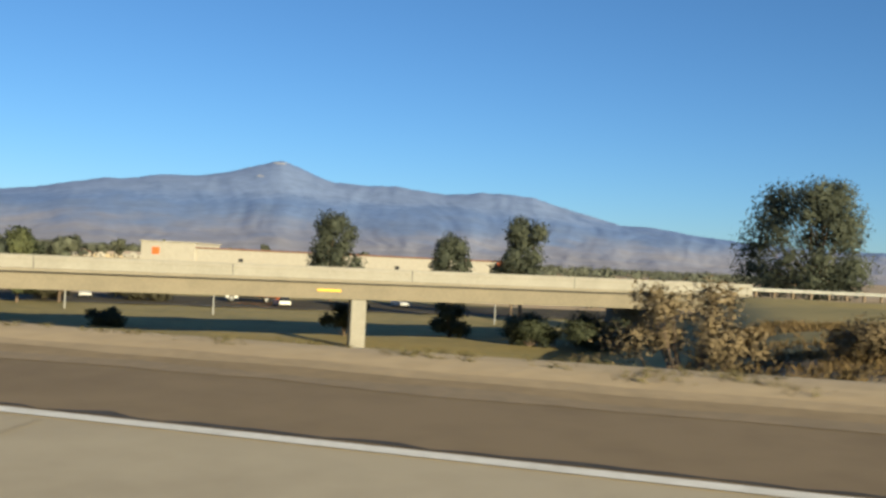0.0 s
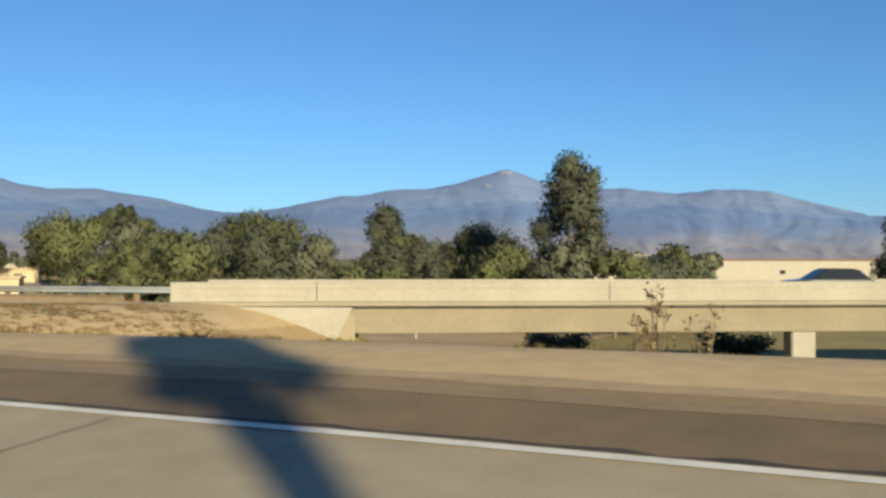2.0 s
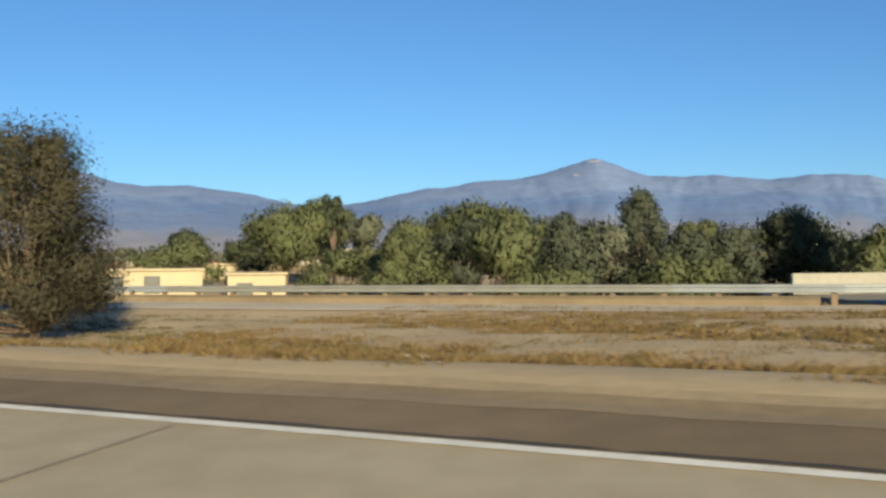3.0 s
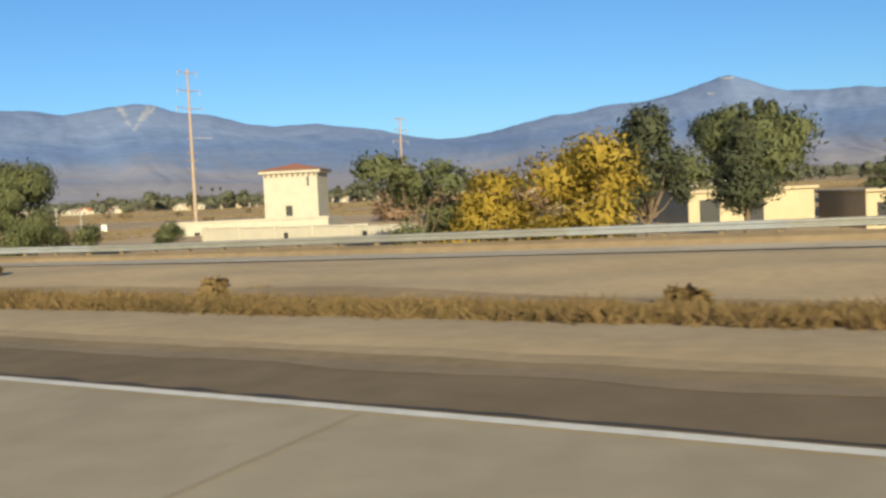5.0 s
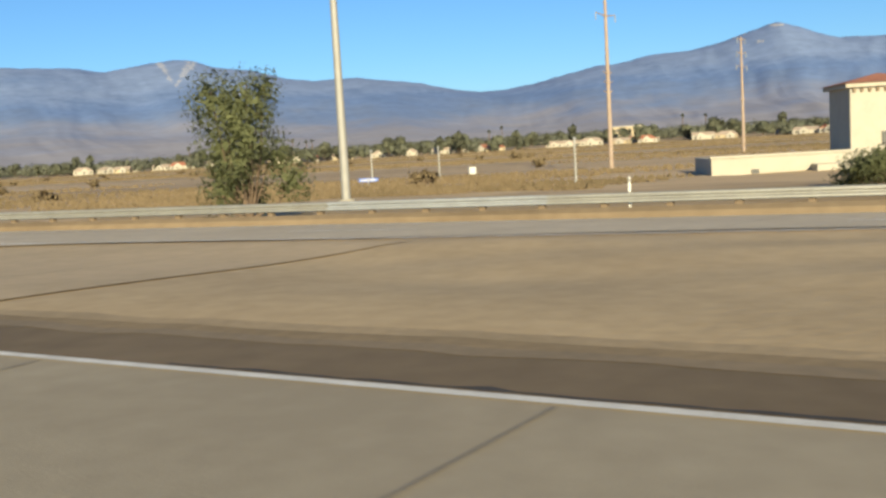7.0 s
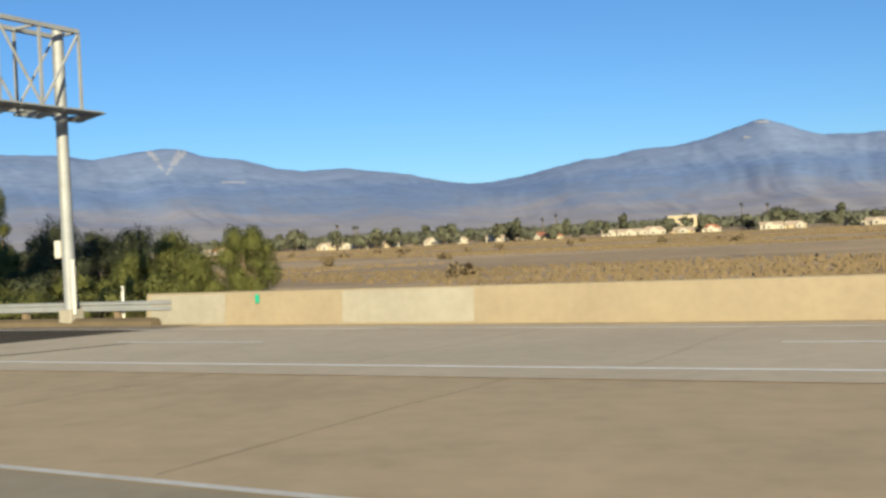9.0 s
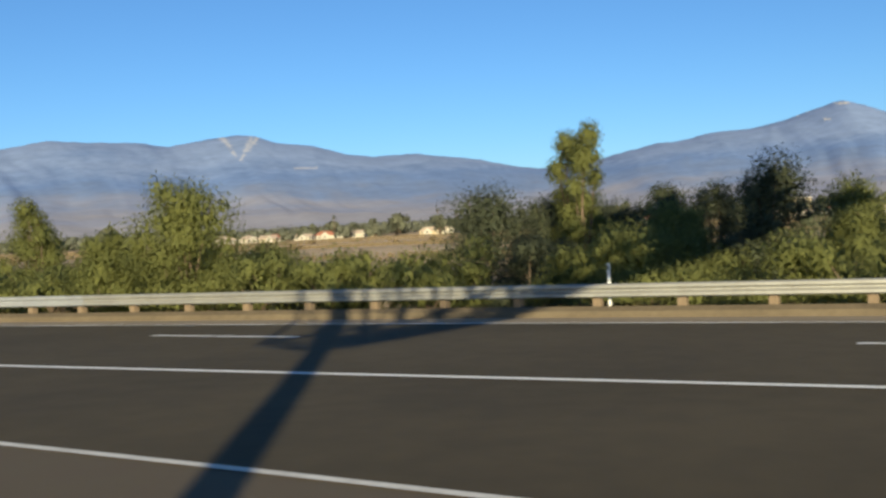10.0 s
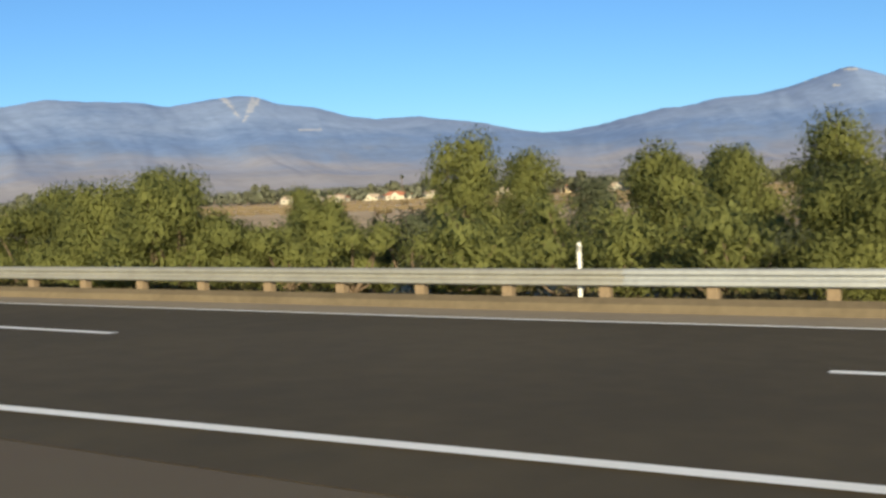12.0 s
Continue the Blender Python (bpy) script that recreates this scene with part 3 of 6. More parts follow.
def bridge():
    ob = thing("bridge", "pale concrete ramp bridge with solid parapet, girder and piers", "bridge")
    out = Vector((B_DIR.y, -B_DIR.x, 0))
    pts = [(bridge_point(u), out) for u in np.linspace(0.2, 108, 28)]
    part("parapet", sweep(pts, [(-0.05, 0), (-0.05, 0.88), (0.0, 0.92), (0.22, 0.92), (0.28, 0.88), (0.38, 0)]), M["concrete_pale"], ob)
    part("parapet", sweep([(p + out * 10.6, o) for p, o in pts], [(-0.3, 0), (-0.2, 0.92), (0.08, 0.92), (0.08, 0)]), M["concrete_pale"], ob, "far parapet")
    part("deck", sweep(pts, [(-0.16, -0.22), (-0.16, -0.05), (-0.06, -0.004), (10.7, -0.004), (10.7, -0.22)]), M["concrete"], ob)
    part("girder", sweep(pts[2:], [(0.75, -1.55), (0.25, -0.224), (10.3, -0.224), (9.8, -1.55)]), M["concrete"], ob)
    part("deck_strip", sweep(pts[1:], [(0.02, -0.30), (0.02, -0.222), (0.6, -0.222), (0.6, -0.30)]), M["dark"], ob, "dark strip under the deck's edge")
    for u in (7.0, 21, 35, 49, 63, 77, 91, 104):
        p = bridge_point(u) - out * 0.052
        m = Matrix.Translation(p + Vector((0, 0, 0.46))) @ Matrix.Rotation(math.atan2(B_DIR.y, B_DIR.x), 4, "Z")
        part("joint", box(-0.025, 0.025, -0.006, 0.006, -0.43, 0.43), M["dark"], ob, "dark open joint", m)
    part("form_line", sweep(pts, [(-0.056, 0.60), (-0.056, 0.625), (0.02, 0.625), (0.02, 0.60)]), M["concrete"], ob, "thin form line along the parapet")
    face = Matrix.Translation(bridge_point(4.2) - out * 0.053) @ Matrix.Rotation(math.atan2(B_DIR.y, B_DIR.x), 4, "Z")
    bm = bmesh.new()
    for x0, x1, z0, z1 in ((-2.4, 2.4, 0.60, 0.63), (-2.4, 2.4, 0.24, 0.27), (-2.4, -2.37, 0.24, 0.63), (2.37, 2.4, 0.24, 0.63)):
        block(bm, x0, x1, -0.006, 0.006, z0, z1)
    part("panel_groove", bm, M["concrete"], ob, "recessed panel outline", face)
    # sloped wing wall and abutment under the west end
    yaw = Matrix.Rotation(math.atan2(-B_DIR.y, -B_DIR.x), 4, "Z")
    base = bridge_point(0)
    part("wing_wall", prism(bmesh.new(), [(2.7, -0.23), (8.7, -0.23), (7.5, -2.6), (7.0, -2.6)], 0.02, -0.35), M["concrete_pale"], ob, "pale sloping wing wall", Matrix.Translation(base) @ yaw)
    part("abutment", box(8.0, 8.8, 0.4, 10.0, -5.5, -0.23), M["concrete"], ob, m=Matrix.Translation(base) @ yaw)
    part("abutment", box(99.0, 100.0, 0.4, 10.4, -5.5, 0.3), M["concrete"], ob, m=Matrix.Translation(base) @ yaw)
    for u in (31.0, 73.0):
        q = bridge_point(u)
        for k, off in enumerate((1.4,)):
            p = q + out * off
            g = float(plain_z(p.x, p.y)) - 0.4
            bm = box(-0.62, 0.62, -0.55, 0.55, g, q.z - 1.54, 0.08)
            part("pier", bm, M["concrete_pale"], ob, m=Matrix.Translation((p.x, p.y, 0)) @ yaw)
    m = Matrix.Translation(bridge_point(70.5) + out * 0.46 + Vector((0, 0, -0.75))) @ Matrix.Rotation(math.atan2(B_DIR.y, B_DIR.x), 4, "Z")
    part("clearance_plate", box(-0.95, 0.95, -0.06, 0.0, -0.24, 0.24, 0.01), M["sign_yellow"], ob, "small yellow plate on the girder", m)
    return ob


bridge()
BEAM = [(0, 0.44), (-0.05, 0.47), (-0.05, 0.53), (0.02, 0.58), (0.02, 0.61), (-0.05, 0.66), (-0.05, 0.72), (0, 0.75), (0.03, 0.75), (0.06, 0.61), (0.06, 0.58), (0.03, 0.44)]
POST = mesh_from("post", box(-0.1, 0.1, -0.28, -0.08, -0.1, 0.70, 0.012), M["timber"])


def guard_rail(s0, s1, label):
    ob = thing("guard_rail", label, "guard rail", group="guard rails")
    s, k = s0, 0
    while s < s1 - 0.5:
        e = min(s + 7.62, s1)
        part("beam", sweep(along(s, e + 0.15, lambda q: float(rail_d(q)) - 0.004 * (k % 2), 1.9, rail_z), BEAM), M["steel"] if k % 4 else M["steel_dull"], ob)
        s, k = e, k + 1
    s = s0 + 0.4
    while s < s1:
        p = at(s, float(rail_d(s)))
        o = new("post", POST)
        o.parent = ob
        o.matrix_basis = pose(p.x, p.y, float(rail_z(s)), 0, 0, math.degrees(float(heading(s))))
        s += 1.905
    return ob


guard_rail(85.3, 237, "long galvanised guard rail on timber posts along the ramp")
guard_rail(271.2, 400, "galvanised guard rail on timber posts beside the road")


def east_rail():
    ob = thing("guard_rail", "galvanised guard rail leading onto the bridge's east end", "guard rail", group="guard rails")
    out = Vector((B_DIR.y, -B_DIR.x, 0))
    part("beam", sweep([(bridge_point(u, 0.35), out) for u in np.linspace(108, 168, 20)], BEAM), M["steel"], ob)
    for u in np.arange(108.5, 168, 1.905):
        o = new("post", POST)
        o.parent = ob
        o.matrix_basis = Matrix.Translation(bridge_point(u, 0.35)) @ Matrix.Rotation(math.atan2(B_DIR.y, B_DIR.x), 4, "Z")


east_rail()


def barrier():
    ob = thing("concrete_barrier", "plain buff concrete barrier wall with paler patches", "barrier")
    sec = [(0.05, -0.3), (-0.02, 0), (0.06, 0.92), (0.1, 0.95), (0.26, 0.95), (0.30, 0.92), (0.36, 0), (0.3, -0.3)]
    part("wall", sweep(along(231, 272.2, rail_d, 1.5, rail_z), sec), M["concrete_buff"], ob)
    skin = [(-0.035, 0.05), (0.045, 0.90), (0.062, 0.90), (-0.015, 0.05)]
    for a, b in ((269.2, 272.0), (261.3, 265.2), (244.6, 246.6), (233, 240.9)):
        part("repaired_patch", sweep(along(a, b, rail_d, 1.0, rail_z), skin), M["concrete_pale"], ob, "paler patched concrete face")
    return ob


barrier()
plate = thing("marker_plate", "small green marker plate fixed on the concrete barrier", "marker", place(268.0, float(rail_d(268)) - 0.04, 0))
plate.matrix_basis.translation.z = float(rail_z(268.0))
part("plate", box(-0.06, 0.06, -0.02, 0.02, 0.62, 0.86, 0.004), M["green"], plate)


def delineator(s):
    p = at(s, float(rail_d(s)) + 0.28)
    ob = thing("delineator", "slim white roadside delineator post behind the rail", "delineator", pose(p.x, p.y, float(rail_z(s)), 0, 0, math.degrees(float(heading(s)))), "delineators")
    part("post", box(-0.03, 0.03, -0.03, 0.03, -0.1, 1.2, 0.006), M["post_white"], ob)
    part("reflector", box(-0.028, 0.028, 0.031, 0.036, 1.04, 1.16), M["steel"], ob)


for _s in (205.0, 273.4, 286.6, 313.6, 340.7, 367.8):
    delineator(_s)

# ---------- road markings, joints, cracks ----------
def dash_d(s):
    return float(np.interp(s, (160, 240, 268, 282, 298, 311, 322, 335, 420), (27.0, 17.2, 15.7, 15.1, 14.4, 12.6, 11.4, 10.0, 9.6)))


for _k in range(14):
    _c = 333.4 + 27.44 - 13.72 * _k
    tagged(strip("line_dash", _c - 1.9, _c + 1.9, lambda s: dash_d(s) - 0.1, lambda s: dash_d(s) + 0.1, 0.037 if _c < 268 else 0.024, M["line_white"]), "worn white lane dash on the ramp", "road marking", group="lane dashes", kind="structure")


def seams(name, s0, s1, step, d0, d1, label, width=0.02, mat="seam", skew=0.0, up=0.024):
    """Thin tarred joints across a concrete slab."""
    bm = bmesh.new()
    s = s0
    while s < s1:
        a, b = (f(s) if callable(f) else f for f in (d0, d1))
        n = max(2, int(abs(b - a) / 2) + 1)
        row = []
        for i in range(n + 1):
            u = i / n
            q = s + skew * u + 0.04 * math.sin(9 * u + s)
            row.append((bm.verts.new(at(q - width / 2, a + (b - a) * u, up)), bm.verts.new(at(q + width / 2, a + (b - a) * u, up))))
        for p, r in zip(row, row[1:]):
            bm.faces.new((p[0], r[0], r[1], p[1]))
        s += step * (0.9 + 0.2 * ((s * 7.31) % 1))
    bmesh.ops.recalc_face_normals(bm, faces=bm.faces)
    if sum(f.normal.z for f in bm.faces) < 0:
        bmesh.ops.reverse_faces(bm, faces=bm.faces)
    return tagged(new(name, mesh_from(name, bm, M[mat])), label, "road joint", kind="structure")


seams("joints_lane", -20, 278, 4.6, -2.5, lambda s: EDGE(s) - 0.12, "dark joints across the concrete lane")
seams("joints_gore", 208, 272, 4.6, lambda s: EDGE(s) + 0.15, lambda s: gore_d(s) - 0.2, "dark joints across the concrete gore")
seams("joints_ramp", 100, 266, 4.6, lambda s: gore_d(s) + 0.3, lambda s: float(rail_d(s)) - 1.2, "dark joints across the ramp", up=0.034)
tagged(strip("crack_gore", 262.5, 276, 7.85, 7.95, 0.026, M["tar"]), "long dark tarred crack in the gore", "road joint", kind="structure")
seams("crack_cross", 266.9, 267.0, 4, 7.9, 15.6, "wide dark tarred crack across the gore", 0.14, "tar", -0.75, 0.036)
tagged(strip("ramp_kerb", 205, 271, lambda s: float(rail_d(s)) - 0.95, lambda s: float(rail_d(s)) - 0.3, 0.02, M["dirt"]), "sandy strip at the foot of the barrier", "road", kind="structure")
tagged(strip("shoulder_merge", 270, 400, lambda s: float(rail_d(s)) - 2.2, lambda s: float(rail_d(s)) - 0.1, 0.026, M["dust"]), "pale dusty shoulder in front of the guard rail", "road", kind="structure")
tagged(strip("shoulder_crack", -40, 200, lambda s: EDGE(s) + 0.10 + 0.03 * noise.noise(Vector((s * 2.3, 5, 0))), lambda s: EDGE(s) + 0.15 + 0.09 * noise.noise(Vector((s * 2.9, 9, 0))), 0.018, M["tar"], step=0.2), "dark seam along the shoulder", "road joint", kind="structure")

DIKE = [(0, -0.05), (0.1, 0.16), (0.3, 0.25), (0.42, 0.2), (0.5, -0.05)]
tagged(new("kerb_dike", mesh_from("kerb_dike", sweep(along(271.5, 400, lambda s: float(rail_d(s)) - 0.62, 2.0), DIKE), M["dike"])), "low dusty asphalt dike under the guard rail", "kerb", kind="structure")
tagged(new("kerb_ramp", mesh_from("kerb_ramp", sweep(along(88, 236, lambda s: float(rail_d(s)) - 0.75, 2.0, rail_z), [(u * 1.2, v * 1.4) for u, v in DIKE]), M["asphalt"])), "low sandy dike along the foot of the ramp's rail", "kerb", kind="structure")


# ---------- overhead sign gantry ----------
def gantry(s=275.0, d0=-6.3, d1=21.9):
    ob = thing("sign_gantry", "grey steel truss sign gantry spanning the freeway and ramp", "gantry", place(s, 0))
    z0 = ob.matrix_basis.translation.z

    def g(d):
        return float(ground_z(s, d)) - z0
    for d in (d0, d1):
        bm = rod(bmesh.new(), (0, -d, g(d) - 0.3), (0, -d, 8.55), 0.20, 0.17, 16)
        pole = part("post", bm, M["steel_dull"], ob)
        part("base_collar", box(-0.27, 0.27, -d - 0.27, -d + 0.27, g(d), g(d) + 0.55, 0.03), M["concrete_pale"], ob)
    part("control_box", box(0.19, 0.40, -d1 - 0.2, -d1 + 0.2, g(d1) + 2.15, g(d1) + 2.7, 0.02), M["white"], ob, "pale control cabinet on the post")
    part("conduit", rod(bmesh.new(), (-0.28, -d1 + 0.1, g(d1) + 0.4), (-0.28, -d1 + 0.1, g(d1) + 2.1), 0.06, 0.06, 6), M["white"], ob)
    a, b = -d0 + 1.2, -d1 - 0.32
    for x in (-0.55, 0.55):
        for z in (5.95, 8.42):
            part("chord", box(x - 0.07, x + 0.07, b, a, z - 0.07, z + 0.07, 0.01), M["steel_dull"], ob)
    n = 20
    st = (a - b) / n
    up, diag, cross = box(-0.04, 0.04, -0.04, 0.04, 6.0, 8.37), rod(bmesh.new(), (0, 0, 6.0), (0, st, 8.37), 0.045, 0.045, 6), box(-0.55, 0.55, -0.04, 0.04, -0.04, 0.04)
    mu, md, mc = mesh_from("upright", up, M["steel_dull"]), mesh_from("diagonal", diag, M["steel_dull"]), mesh_from("cross_bar", cross, M["steel_dull"])
    flip = Matrix.Scale(-1, 4, (0, 1, 0))
    for i in range(n + 1):
        y = b + st * i
        for x in (-0.55, 0.55):
            o = new("upright", mu)
            o.parent, o.matrix_basis = ob, Matrix.Translation((x, y, 0))
            if i < n:
                o = new("diagonal", md)
                o.parent = ob
                o.matrix_basis = Matrix.Translation((x, y, 0)) if i % 2 else Matrix.Translation((x, y + st, 0)) @ flip
        for z in (5.95, 8.42):
            o = new("cross_bar", mc)
            o.parent, o.matrix_basis = ob, Matrix.Translation((0, y, z))
    # catwalk on brackets below the truss, on the side that meets the traffic
    for i in range(9):
        part("catwalk_slat", box(-1.5 + i * 0.11, -1.44 + i * 0.11, b, a, 5.80, 5.84), M["steel_dull"], ob)
    for i in range(n + 1):
        y = b + st * i
        bm = prism(bmesh.new(), [(-1.6, 5.79), (0.7, 5.79), (0.7, 5.87), (-0.4, 5.6)], y - 0.03, y + 0.03)
        part("bracket", bm, M["steel_dull"], ob)
    sg = part("sign_panel", box(-0.72, -0.66, -14.5, -7.2, 5.7, 9.4, 0.02), M["sign_green"], ob, "large green guide sign panel seen from its edge")
    part("panel_rib", box(-0.65, -0.6, -14.2, -7.5, 6.6, 6.75), M["steel"], ob)
    return ob


gantry()


# ---------- warning sign on a lamp pole ----------
def text_mesh(body, size):
    cu = bpy.data.curves.new("text", "FONT")
    cu.body, cu.size, cu.align_x, cu.align_y, cu.extrude, cu.offset = body, size, "CENTER", "CENTER", 0.004, 0.006
    cu.space_line = 0.98
    tmp = bpy.data.objects.new("text", cu)
    scene.collection.objects.link(tmp)
    me = bpy.data.meshes.new_from_object(tmp.evaluated_get(bpy.context.evaluated_depsgraph_get()))
    bpy.data.objects.remove(tmp)
    me.materials.clear()
    me.materials.append(M["black"])
    return me


def lane_sign():
    p = Vector((114.1, 305.2, 0))
    z = float(rail_z(324.8)) - 0.3
    ob = thing("street_lamp", "tall pale tapered lamp pole behind the guard rail", "lamp pole", pose(p.x, p.y, z))
    part("pole", rod(bmesh.new(), (0, 0, 0), (0, 0, 11.5), 0.125, 0.07, 14), M["steel_pale"], ob)
    part("sleeve", rod(bmesh.new(), (0, 0, 0), (0, 0, 2.3), 0.145, 0.135, 14), M["white"], ob, "white lower sleeve")
    part("hand_box", box(-0.12, 0.02, 0.17, 0.38, 2.1, 2.45, 0.01), M["white"], ob)
    sg = thing("warning_sign", "yellow diamond warning sign with black capital letters", "road sign", pose(p.x - 0.07, p.y - 0.24, z + 2.98, 0, 0, -15))
    bm = bmesh.new()
    block(bm, -0.56, 0.56, -0.006, 0.006, -0.56, 0.56, 0.004)
    bmesh.ops.rotate(bm, verts=bm.verts, cent=(0, 0, 0), matrix=Matrix.Rotation(radians(45), 3, "Y"))
    part("panel", bm, M["sign_yellow"], sg)
    bm = bmesh.new()
    for k in range(4):
        r = Matrix.Rotation(radians(45 + 90 * k), 3, "Y")
        c = bmesh.ops.create_cube(bm, size=1, matrix=Matrix.Translation((0, -0.009, 0)) @ r.to_4x4() @ Matrix.Translation((0, 0, 0.515)) @ Matrix.Diagonal((1.03, 0.004, 0.02, 1)))
    part("border", bm, M["black"], sg, "thin black border")
    for body, zz in (("RIGHT", 0.26), ("LANE", 0.0), ("ENDS", -0.26)):
        o = new("lettering", text_mesh(body, 0.25))
        o.parent = sg
        o.matrix_basis = pose(0, -0.012, zz, 90, 0, 0)
        tagged(o, "black capital letters")
    part("bracket", box(-0.05, 0.05, 0.007, 0.2, -0.12, 0.12), M["steel"], sg)
    return ob


lane_sign()
# ---------- trees ----------
def leaf_cloud(name, blobs, mat, count, size, seed, droop=0.0):
    """Many small leaf sprays through the blobs (x, y, z, radius, height), dense within and ragged outside; each takes its light as a bit of its clump's round side."""
    rnd = np.random.RandomState(seed)
    bl = np.array(blobs, float)
    pick = rnd.choice(len(bl), count, p=bl[:, 3] ** 2 / (bl[:, 3] ** 2).sum())
    B = bl[pick]
    dirs = rnd.normal(size=(count, 3))
    dirs /= np.linalg.norm(dirs, axis=1)[:, None]
    core = rnd.uniform(size=count) < 0.14
    rad = np.where(core, rnd.uniform(0.1, 0.7, count), rnd.uniform(0.25, 1.0, count) ** 0.5)
    c = B[:, :3] + dirs * rad[:, None] * B[:, [3, 3, 4]]
    # sprays gather into tufts, so that gaps open between them
    tuft = np.clip(rnd.normal(size=(max(8, count // 30), 3)), -1.5, 1.5)
    c += 0.13 * B[:, 3][:, None] * tuft[rnd.randint(0, len(tuft), count)] * (~core)[:, None]
    c[:, 2] = np.maximum(c[:, 2], 0.05)
    nrm = dirs + rnd.normal(size=(count, 3)) * 0.7
    nrm /= np.linalg.norm(nrm, axis=1)[:, None]
    t = np.cross(nrm, rnd.normal(size=(count, 3)))
    t /= np.linalg.norm(t, axis=1)[:, None] + 1e-9
    t[:, 2] -= 1.6 * droop
    t -= nrm * (t * nrm).sum(1)[:, None]
    t /= np.linalg.norm(t, axis=1)[:, None] + 1e-9
    wd = np.cross(nrm, t)
    sz = size * rnd.uniform(0.5, 1.45, count)[:, None] * np.where(core, 2.2, 1.0)[:, None]
    v = np.stack([c - t * sz * (1 + 0.5 * droop), c + wd * sz * 0.75, c + t * sz * (1 + 0.5 * droop)], 1)
    face = np.cross(v[:, 1] - v[:, 0], v[:, 2] - v[:, 0])
    turn = (face * dirs).sum(1) < 0
    v[turn] = v[turn][:, ::-1]
    me = bpy.data.meshes.new(name)
    me.vertices.add(3 * count)
    me.vertices.foreach_set("co", v.astype(np.float32).ravel())
    me.loops.add(3 * count)
    me.loops.foreach_set("vertex_index", np.arange(3 * count, dtype=np.int32))
    me.polygons.add(count)
    me.polygons.foreach_set("loop_start", np.arange(0, 3 * count, 3, dtype=np.int32))
    me.update(calc_edges=True)
    mid = (bl[:, :3] * bl[:, 3:4]).sum(0) / bl[:, 3].sum()
    whole = c - mid
    whole /= np.linalg.norm(whole, axis=1)[:, None] + 1e-9
    soft = dirs + 0.6 * whole + 0.45 * nrm
    soft /= np.linalg.norm(soft, axis=1)[:, None] + 1e-9
    me.normals_split_custom_set_from_vertices(np.repeat(soft, 3, axis=0))
    me.materials.append(mat)
    return me


STYLES = {"round": (13, 0.42, 0.8), "tall": (15, 0.34, 1.2), "bush": (11, 0.40, 0.72), "weep": (13, 0.42, 0.95), "full": (20, 0.38, 0.9), "cone": (14, 0.5, 0.6), "dome": (40, 0.30, 0.85)}


def tree(m, height, spread, leaf, label, seed, style="round", count=2600, size=None, trunk=None, category="tree", name="tree", group=""):
    rnd = random.Random(seed)
    ob = thing(name, label, category, m, group)
    tr = trunk if trunk is not None else height * (0.22 if style != "bush" else 0.06)
    bm = bmesh.new()
    r0 = 0.018 * height + 0.05
    lean = Vector((rnd.uniform(-0.05, 0.05), rnd.uniform(-0.05, 0.05), 1)) * height
    fork = lean * (tr / height)
    rod(bm, (0, 0, -0.3), fork, r0, r0 * 0.75, 7)
    blobs = []
    k, q, asp = STYLES[style]
    for i in range(k):
        a = i * 2.4 + rnd.uniform(-0.5, 0.5)
        u = (i + 0.5) / k
        br = spread * q * rnd.uniform(0.65, 1.2) * ((1.15 - u) if style == "cone" else 1)
        bh = br * asp
        if style == "tall":
            h, rr = tr + (height - tr) * (0.08 + 0.86 * u), spread * rnd.uniform(0.2, 0.7) * (1.1 - 0.5 * u)
        elif style == "cone":
            h, rr = tr + (height - tr) * (0.05 + 0.93 * u), spread * 0.5 * (1 - u) * rnd.uniform(0.3, 1.0)
        elif style == "dome":
            # a wide skirt of low limbs under a lobed head
            h, rr = (height * rnd.uniform(0.13, 0.42), spread * (0.2 + 0.7 * ((i * 0.618) % 1))) if i < 17 else (height * (0.45 + 0.5 * (i - 17) / 23), spread * (0.1 + 0.62 * ((i * 0.618) % 1)) * (1.2 - 0.5 * (i - 17) / 23))
        elif style == "full":
            h, rr = height * (0.14 + 0.74 * u), spread * rnd.uniform(0.3, 0.85) * (1.1 - 0.78 * u)
        elif style == "bush":
            h, rr = height * rnd.uniform(0.15, 0.75), spread * rnd.uniform(0.15, 0.75)
        else:
            rr = spread * rnd.uniform(0.1, 0.7)
            h = tr + (height - tr) * (rnd.uniform(0.1, 0.8) if i % 3 else 0.85 - 0.35 * rr / spread)
        h = min(h, height - bh * 0.9)
        c = Vector((math.cos(a) * rr, math.sin(a) * rr, max(h, bh * 0.7)))
        blobs.append((c.x, c.y, c.z, br, bh))
        mid = fork.lerp(c, 0.55) + Vector((rnd.uniform(-0.1, 0.1) * spread, rnd.uniform(-0.1, 0.1) * spread, -0.04 * height))
        rod(bm, fork * rnd.uniform(0.6, 1.0), mid, r0 * 0.45, r0 * 0.26, 5, False)
        rod(bm, mid, c + Vector((0, 0, bh * 0.4)), r0 * 0.26, r0 * 0.06, 5, False)
    part("trunk", bm, M["bark"], ob)
    fine = 1.0 if count < 1000 else 0.72
    hang = 0.9 if style == "weep" or leaf == "leaf_pepper" else 0.15
    cr = new("crown", leaf_cloud("crown", blobs, M[leaf], int(count * (1.3 if count < 1000 else 1.7)), fine * (size or max(0.1, spread * 0.075)), seed, hang))
    cr.parent = ob
    return ob


def put(x, y, turn=0.0, k=1.0):
    """A pose on the valley floor."""
    return pose(x, y, float(plain_z(x, y)) - 0.15, 0, 0, turn) @ Matrix.Scale(k, 4)


